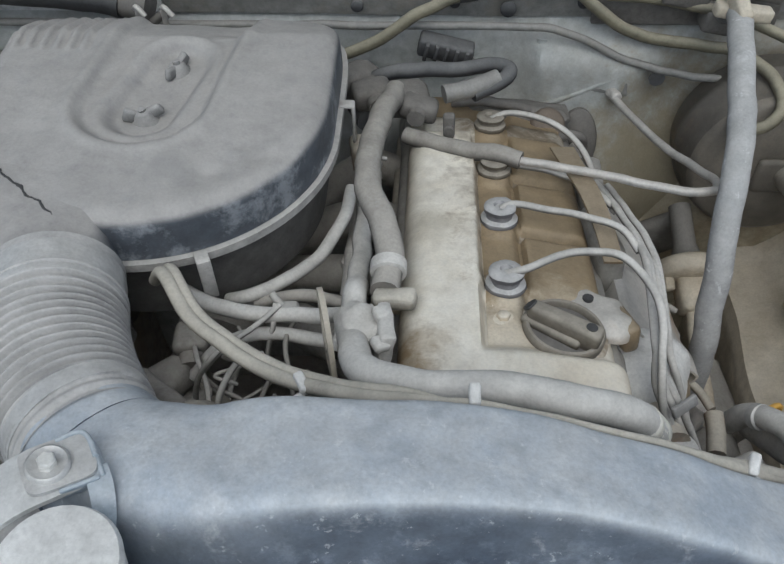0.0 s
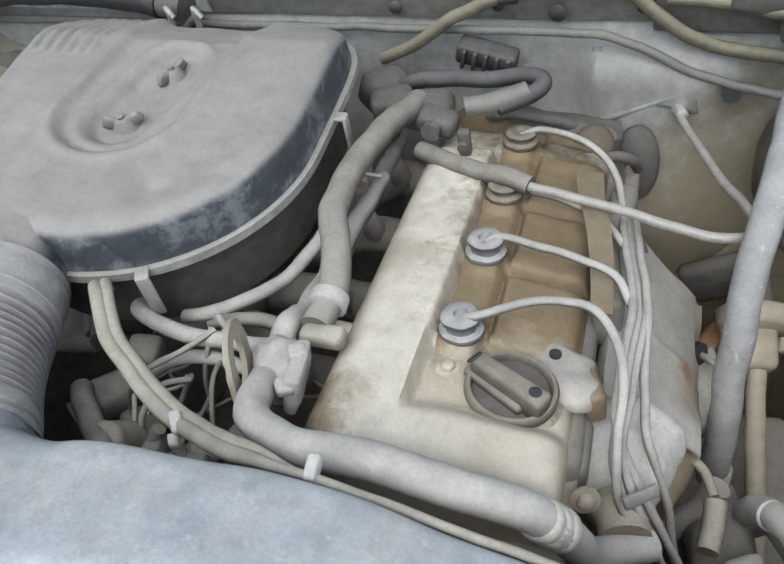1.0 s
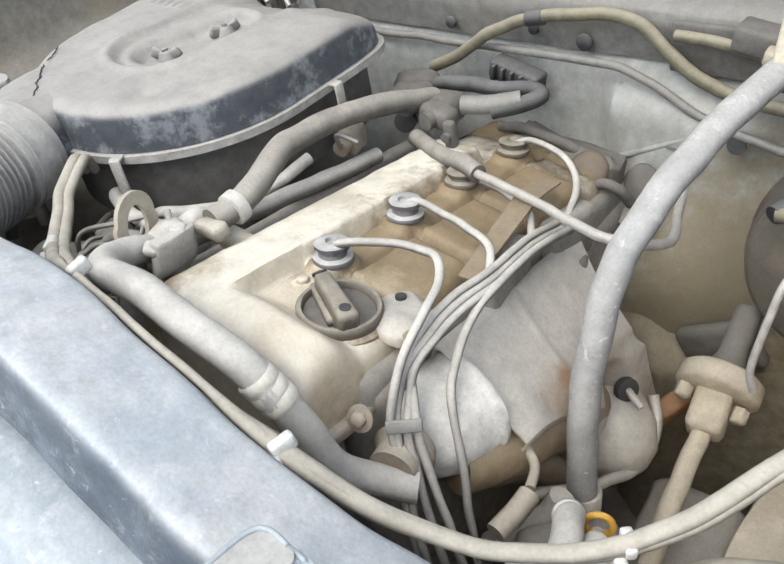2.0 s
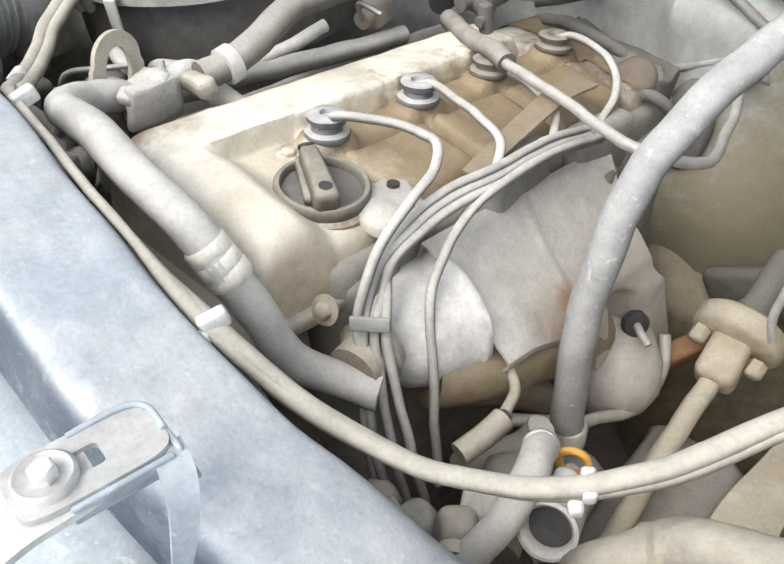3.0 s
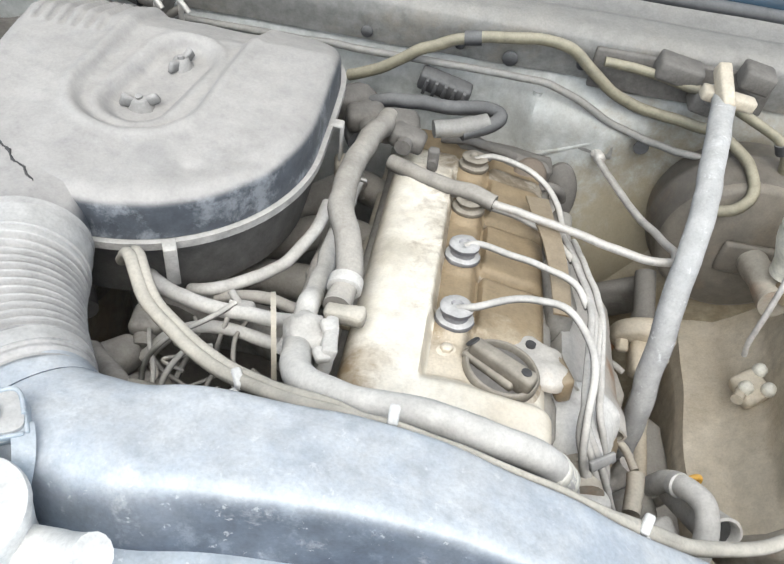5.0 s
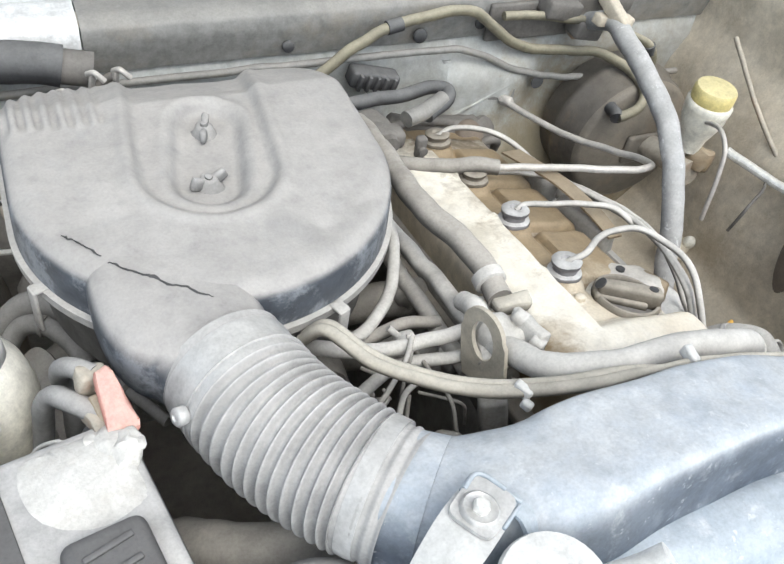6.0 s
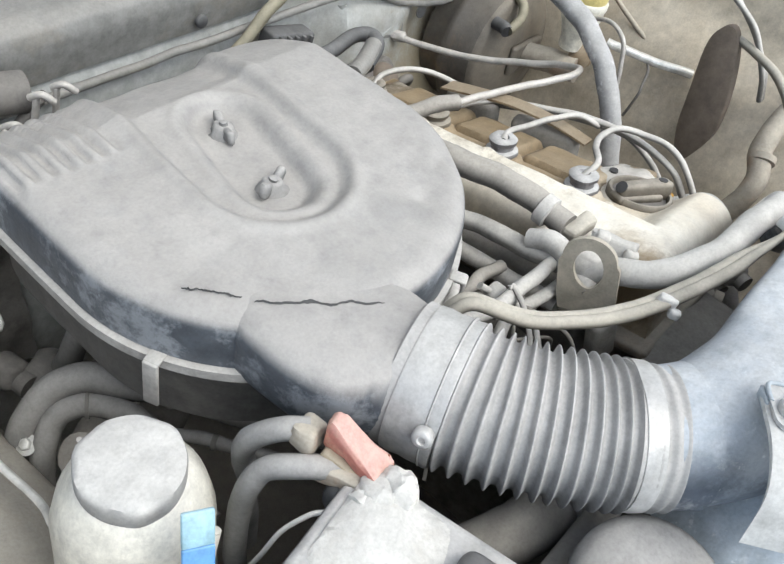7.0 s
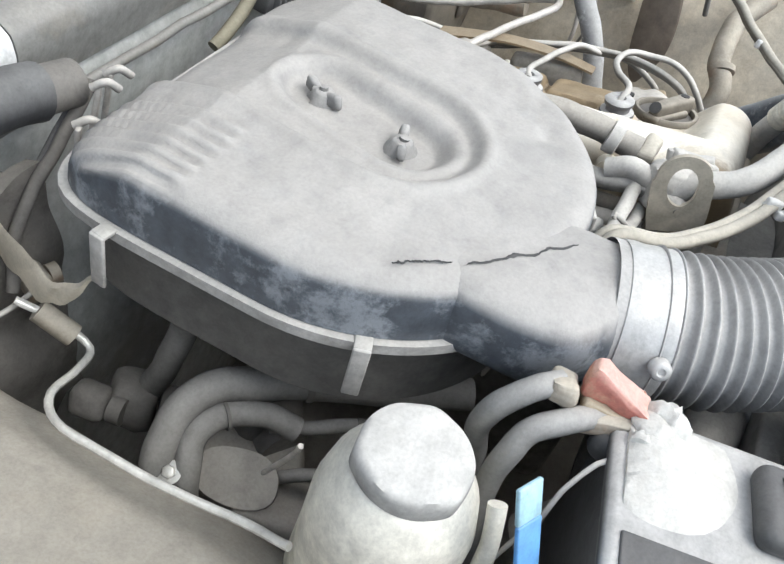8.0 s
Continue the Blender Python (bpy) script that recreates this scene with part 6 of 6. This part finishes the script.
horn = thing("horn", (-0.21, 0.25, 1.0), "dusty grey round horn ahead of the ribbed hose", "horn")
part("disc", turned([(0.048, -0.012), (0.053, -0.006), (0.053, 0.0), (0.046, 0.008), (0.03, 0.013), (0.01, 0.015)], (-0.235, 0.235, 1.045), (-0.2, -0.2, 1), 36), M_HORN, horn)
part("stem", hose([(-0.235, 0.24, 1.04), (-0.24, 0.25, 0.96)], 0.012, 12, straight=True), M_BLACK, horn)
cup = thing("washer_filler", (-0.13, 0.19, 1.07), "white plastic filler cup with a short spout", "filler cup")
part("cup", turned([(0.024, -0.06), (0.026, -0.02), (0.03, 0.008), (0.0315, 0.014), (0.03, 0.018), (0.024, 0.0195), (0.01, 0.0185)], (-0.134, 0.189, 1.14), (0, -0.05, 1), 36), M_WHITE, cup)
part("spout", hose([(-0.119, 0.187, 1.13), (-0.094, 0.184, 1.137), (-0.075, 0.181, 1.147), (-0.065, 0.179, 1.155)], 0.0115, 16), M_WHITE, cup)
hoses = thing("wall_hose", (-0.42, 0.83, 1.03), "dark blue-black hose lying along the cowl", "hose")
part("tube", hose([(-0.62, 0.825, 1.06), (-0.5, 0.838, 1.078), (-0.4, 0.84, 1.08), (-0.33, 0.835, 1.076), (-0.29, 0.829, 1.071)], 0.0205, 18), M_BLACK, hoses)
part("sleeve", hose([(-0.305, 0.831, 1.073), (-0.262, 0.824, 1.067)], 0.0175, 18, straight=True), M_CLUTTER, hoses, "dusty sleeve at the hose end")
for x, y, z in ((-0.27, 0.8, 1.05), (-0.245, 0.81, 1.045), (-0.3, 0.79, 1.04)):
    plug_ob = thing("hose_clip", (x, y, z), "pale dusty clip standing behind the air cleaner", "clip", "firewall clips")
    part("stem", block((x, y, z), (0.006, 0.004, 0.06), 0.0012, (8, 6 * math.sin(x * 90), 20)), M_PIPE, plug_ob)
    part("hook", hose([(x, y, z + 0.028), (x + 0.006, y - 0.008, z + 0.034), (x + 0.014, y - 0.012, z + 0.026)], 0.003, 10), M_PIPE, plug_ob)

# Dark sheet added to darken the west firewall, in place of vague clutter.
dark_sheet_ob = thing("firewall_dark_sheet", (-0.42, 0.85, 0.9), "dark brown sheet added to darken the firewall", "insulation")
part("dark_sheet", sheet(lambda s, t: V((-0.3 - 0.3 * s, 0.806 + 0.012 * noise.noise(V((s * 6, t * 5, 3))) + 0.03 * t, 0.78 + 0.235 * t - 0.03 * s + 0.006 * noise.noise(V((s * 9, 1, 4))))), 40, 30, 0.012), M_CLUTTER, dark_sheet_ob)
part("sheet_clip", turned([(0.01, 0), (0.01, 0.003), (0.004, 0.006)], (-0.38, 0.812, 0.95), (0, -1, 0.2), 16), M_IRON, dark_sheet_ob)
for pts, r, mat, label in (
        ([(-0.245, 0.822, 1.06), (-0.257, 0.82, 1.056), (-0.287, 0.818, 1.029), (-0.314, 0.816, 1.009), (-0.34, 0.812, 0.985), (-0.36, 0.8, 0.95)], 0.0048, M_CLUTTER, "dark hanging rod beside the firewall"),
        ([(-0.262, 0.828, 1.045), (-0.3, 0.826, 1.012), (-0.33, 0.824, 0.98), (-0.35, 0.82, 0.94)], 0.0032, M_BLACK, "thin black wire beside the firewall"),
        ([(-0.31, 0.85, 1.0), (-0.33, 0.845, 0.96), (-0.36, 0.84, 0.93), (-0.4, 0.83, 0.92)], 0.007, M_CLUTTER, "dark hose low on the firewall")):
    ob = part("firewall_rod", hose(pts, r, 10), mat)
    tagged(ob, label, "rod")

arm_ob = thing("cleaner_stay", (-0.37, 0.77, 1.0), "pale beige dusty stay between firewall and air cleaner", "bracket")
way = spline_rows([(-0.345, 0.835, 0.985, 0.011), (-0.362, 0.79, 0.988, 0.012), (-0.371, 0.758, 0.987, 0.011), (-0.37, 0.735, 1.0, 0.008), (-0.366, 0.722, 1.02, 0.006)], 5)
bm = bridge(bmesh.new(), [[V((x, y - sx * w * 0.4, z + sx * w + dz)) + V((dz, 0, 0)) for sx, dz in ((-1, 0), (1, 0), (1, 0.003), (-1, 0.003))] for x, y, z, w in way])
for v in bm.verts:
    v.co += V((1, 1, 1)) * 0.003 * noise.noise(v.co * 60)
part("stay_strip", bm, M_EYE, arm_ob)

# ---- small clutter: plugs, stubs and wires ----
random.seed(11)


def plug(at, size, turn, mat, label, name="connector", wire=None):
    ob = thing(name, at, label, name.replace("_", " "))
    bm = block(at, size, min(size) * 0.34, turn, seg=3)
    for v in bm.verts:
        q = v.co * 55
        v.co += V((noise.noise(q), noise.noise(q + V((7, 0, 0))), noise.noise(q + V((0, 7, 0))))) * min(size) * 0.14
    part("body", bm, mat, ob)
    R = pose(0, 0, 0, *turn)
    tip = V(at) + R @ V((0, -size[1] * 0.5, 0))
    part("collar", hose([tip, tip + R @ V((0, -size[1] * 0.35, 0))], min(size[0], size[2]) * 0.42, 12, straight=True), mat, ob)
    if wire:
        part("pigtail", hose([tip + R @ V((0, -size[1] * 0.3, 0)), *wire], 0.0022, 8), M_CABLE, ob)
    return ob


for at, size, turn, mat, label, wire in (
        ((-0.03, 0.66, 1.01), (0.02, 0.03, 0.03), (0, 0, 10), M_IRON, "brown dusty valve behind the breather hose", [(-0.02, 0.63, 1.03), (-0.005, 0.64, 1.02)]),
        ((-0.335, 0.715, 0.86), (0.045, 0.04, 0.04), (10, 20, 30), M_CLUTTER, "grimy dark valve below the air cleaner", [(-0.33, 0.66, 0.88), (-0.31, 0.62, 0.9)]),
        ((-0.36, 0.735, 0.87), (0.026, 0.032, 0.026), (0, 30, 10), M_CLUTTER, "grimy dark plug beside the bent tube", None),
        ((-0.3, 0.62, 0.87), (0.06, 0.04, 0.05), (0, 15, -30), M_CLUTTER, "dark casting beside the manifold", None),
        ((-0.375, 0.835, 0.955), (0.05, 0.03, 0.04), (0, 20, 30), M_CLUTTER, "dark brown valve low on the firewall", [(-0.39, 0.8, 0.95), (-0.41, 0.78, 0.955)]),
        ((-0.41, 0.84, 0.985), (0.04, 0.03, 0.03), (0, -15, 10), M_GRIME, "grimy grey plug at the inner fender", None),
        ((-0.335, 0.845, 0.92), (0.05, 0.04, 0.05), (10, 0, -20), M_CLUTTER, "dark casting under the firewall hose", None),
        ((-0.34, 0.8, 0.945), (0.03, 0.022, 0.02), (0, 0, 70), M_IRON, "tan dusty plug behind the air cleaner", [(-0.37, 0.79, 0.95), (-0.41, 0.8, 0.95)]),
        ((0.305, 0.44, 0.83), (0.05, 0.05, 0.05), (10, 0, 20), M_GRIME, "grimy casting below the shield", None),
        ((0.3, 0.5, 0.76), (0.07, 0.08, 0.05), (0, 10, 10), M_GRIME, "dark casting under the exhaust", None),
        ((0.36, 0.56, 0.68), (0.1, 0.2, 0.06), (0, 0, 5), M_GRIME, "grimy frame rail low in the bay", None),
        ((0.215, 0.665, 0.93), (0.022, 0.03, 0.02), (0, 0, 20), M_CLUTTER, "grey rubber joint behind the leads", None)):
    plug(at, size, turn, mat, label, wire=wire)

for i in range(14):
    x, y = random.uniform(-0.16, -0.04), random.uniform(0.385, 0.46)
    z = random.uniform(0.96, 1.0)
    pts = [(x, y, z)]
    for k in range(3):
        pts.append((pts[-1][0] + random.uniform(-0.03, 0.03), pts[-1][1] - random.uniform(0.0, 0.025), pts[-1][2] + random.uniform(-0.018, 0.016)))
    ob = part("wire", hose(pts, random.choice((0.0016, 0.002, 0.0026)), 8), random.choice((M_CABLE, M_HOSE, M_PIPE)))
    tagged(ob, "thin dusty wire tangled beside the engine", "wire", "loose engine wires")

# Added wedge; its dark brown stands for the shade in a fender hole.
wedge_ob = thing("fender_hole_wedge", (0.48, 0.49, 0.96), "dark brown tapered wedge standing for a shaded hole in the inner fender", "splash guard")
bm = bmesh.new()
edge = [(0.462, 0.492, 0.872), (0.464, 0.515, 0.912), (0.472, 0.525, 0.975), (0.478, 0.536, 1.035), (0.48, 0.526, 1.06), (0.478, 0.508, 1.066), (0.474, 0.488, 1.03), (0.468, 0.472, 0.98), (0.464, 0.466, 0.935), (0.462, 0.478, 0.9)]
edge = [V(p) for p in edge]
for _ in range(2):
    # round the outline by cutting its corners
    edge = [q for a, b in zip(edge, edge[1:] + edge[:1]) for q in (a.lerp(b, 0.25), a.lerp(b, 0.75))]
middle = sum(edge, V((0, 0, 0))) / len(edge)
bridge(bm, [[p.lerp(middle, inset) + V((dx, 0, 0)) for p in edge] for dx, inset in ((0.0, 0.08), (0.002, 0.0), (0.014, 0.0), (0.02, 0.06))])
part("wedge_body", bm, M_DEEPBROWN, wedge_ob)
part("rivet", turned([(0.006, 0), (0.006, 0.002), (0.003, 0.004)], (0.483, 0.52, 1.05), (-1, 0, 0.1), 14), M_BLACK, wedge_ob)
side_loom = thing("fender_loom", (0.47, 0.42, 1.0), "pale dusty loom hanging along the inner fender", "wiring loom")
for k in range(3):
    part("strand", hose([(0.475 + 0.004 * k, 0.53, 1.1), (0.48 + 0.004 * k, 0.49, 1.075 - 0.004 * k), (0.484 + 0.004 * k, 0.458, 1.03), (0.5 + 0.004 * k, 0.445, 0.99)], 0.0035, 10), M_CABLE, side_loom)
ob = part("sensor_rod", hose([(-0.385, 0.575, 0.95), (-0.392, 0.562, 0.985), (-0.398, 0.553, 1.012), (-0.402, 0.549, 1.028)], 0.0018, 10), M_PIPE)
tagged(ob, "small bright metal rod standing behind the bottle", "rod")

# more fittings between the air cleaner, the duct and the valve cover
for at, size, turn, m_fit, label in (
        ((-0.073, 0.368, 0.985), (0.028, 0.022, 0.02), (10, 0, -25), M_GRIME, "grimy grey lug behind the duct"),
        ((-0.141, 0.39, 0.97), (0.024, 0.03, 0.022), (15, 0, 30), M_GRIME, "dusty grey fitting below the wiring loom"),
        ((-0.17, 0.41, 0.98), (0.03, 0.04, 0.03), (0, 0, -40), M_GRIME, "grey grimy casting below the ribbed hose"),
        ((-0.155, 0.445, 0.99), (0.03, 0.03, 0.025), (10, 10, 10), M_GRIME, "grey grimy casting under the air cleaner"),
        ((-0.025, 0.755, 1.01), (0.045, 0.03, 0.026), (0, 0, 20), M_CLUTTER, "dark brown valve at the firewall"),
        ((0.025, 0.735, 1.008), (0.04, 0.026, 0.022), (-5, 10, -10), M_CLUTTER, "dark brown hose joint behind the cover"),
        ((0.055, 0.71, 1.005), (0.012, 0.012, 0.03), (0, 0, 0), M_CLUTTER, "dark stub standing behind the cover"),
        ((-0.045, 0.79, 1.0), (0.05, 0.04, 0.04), (0, 10, 40), M_CLUTTER, "dark clutter between air cleaner and firewall")):
    plug(at, size, turn, m_fit, label, name="fitting")
fit_end = thing("round_fitting", (-0.128, 0.352, 1.012), "round tan dusty pipe end behind the duct", "pipe")
part("barrel", turned([(0.015, -0.03), (0.016, -0.004), (0.0165, 0.0), (0.014, 0.003), (0.006, 0.0035)], (-0.13, 0.35, 1.018), (-0.1, -0.55, 0.8), 26), M_LOOM, fit_end)
part("neck", hose([(-0.128, 0.362, 0.998), (-0.125, 0.39, 0.975)], 0.011, 14, straight=True), M_IRON, fit_end)

# castings and fittings below the front loom, beside the shield
for at, size, turn, m_fit, label in (
        ((0.262, 0.355, 0.87), (0.03, 0.03, 0.03), (0, 10, 15), M_IRON, "brown dusty casting below the cables"),
        ((0.295, 0.36, 0.875), (0.026, 0.03, 0.03), (10, 0, -25), M_GRIME, "grey grimy casting below the loom"),
        ((0.318, 0.37, 0.885), (0.026, 0.024, 0.03), (0, 20, 40), M_IRON, "brown dusty casting below the loom"),
        ((0.318, 0.4, 0.88), (0.03, 0.03, 0.024), (15, 0, 30), M_COOL, "pale dusty fitting below the loom"),
        ((0.29, 0.34, 0.9), (0.024, 0.026, 0.03), (0, 25, -20), M_GRIME, "grey grimy lug behind the duct"),
        ((0.3, 0.44, 0.835), (0.03, 0.03, 0.03), (0, 0, 20), M_GRIME, "dark casting under the shield front")):
    plug(at, size, turn, m_fit, label, name="fitting")
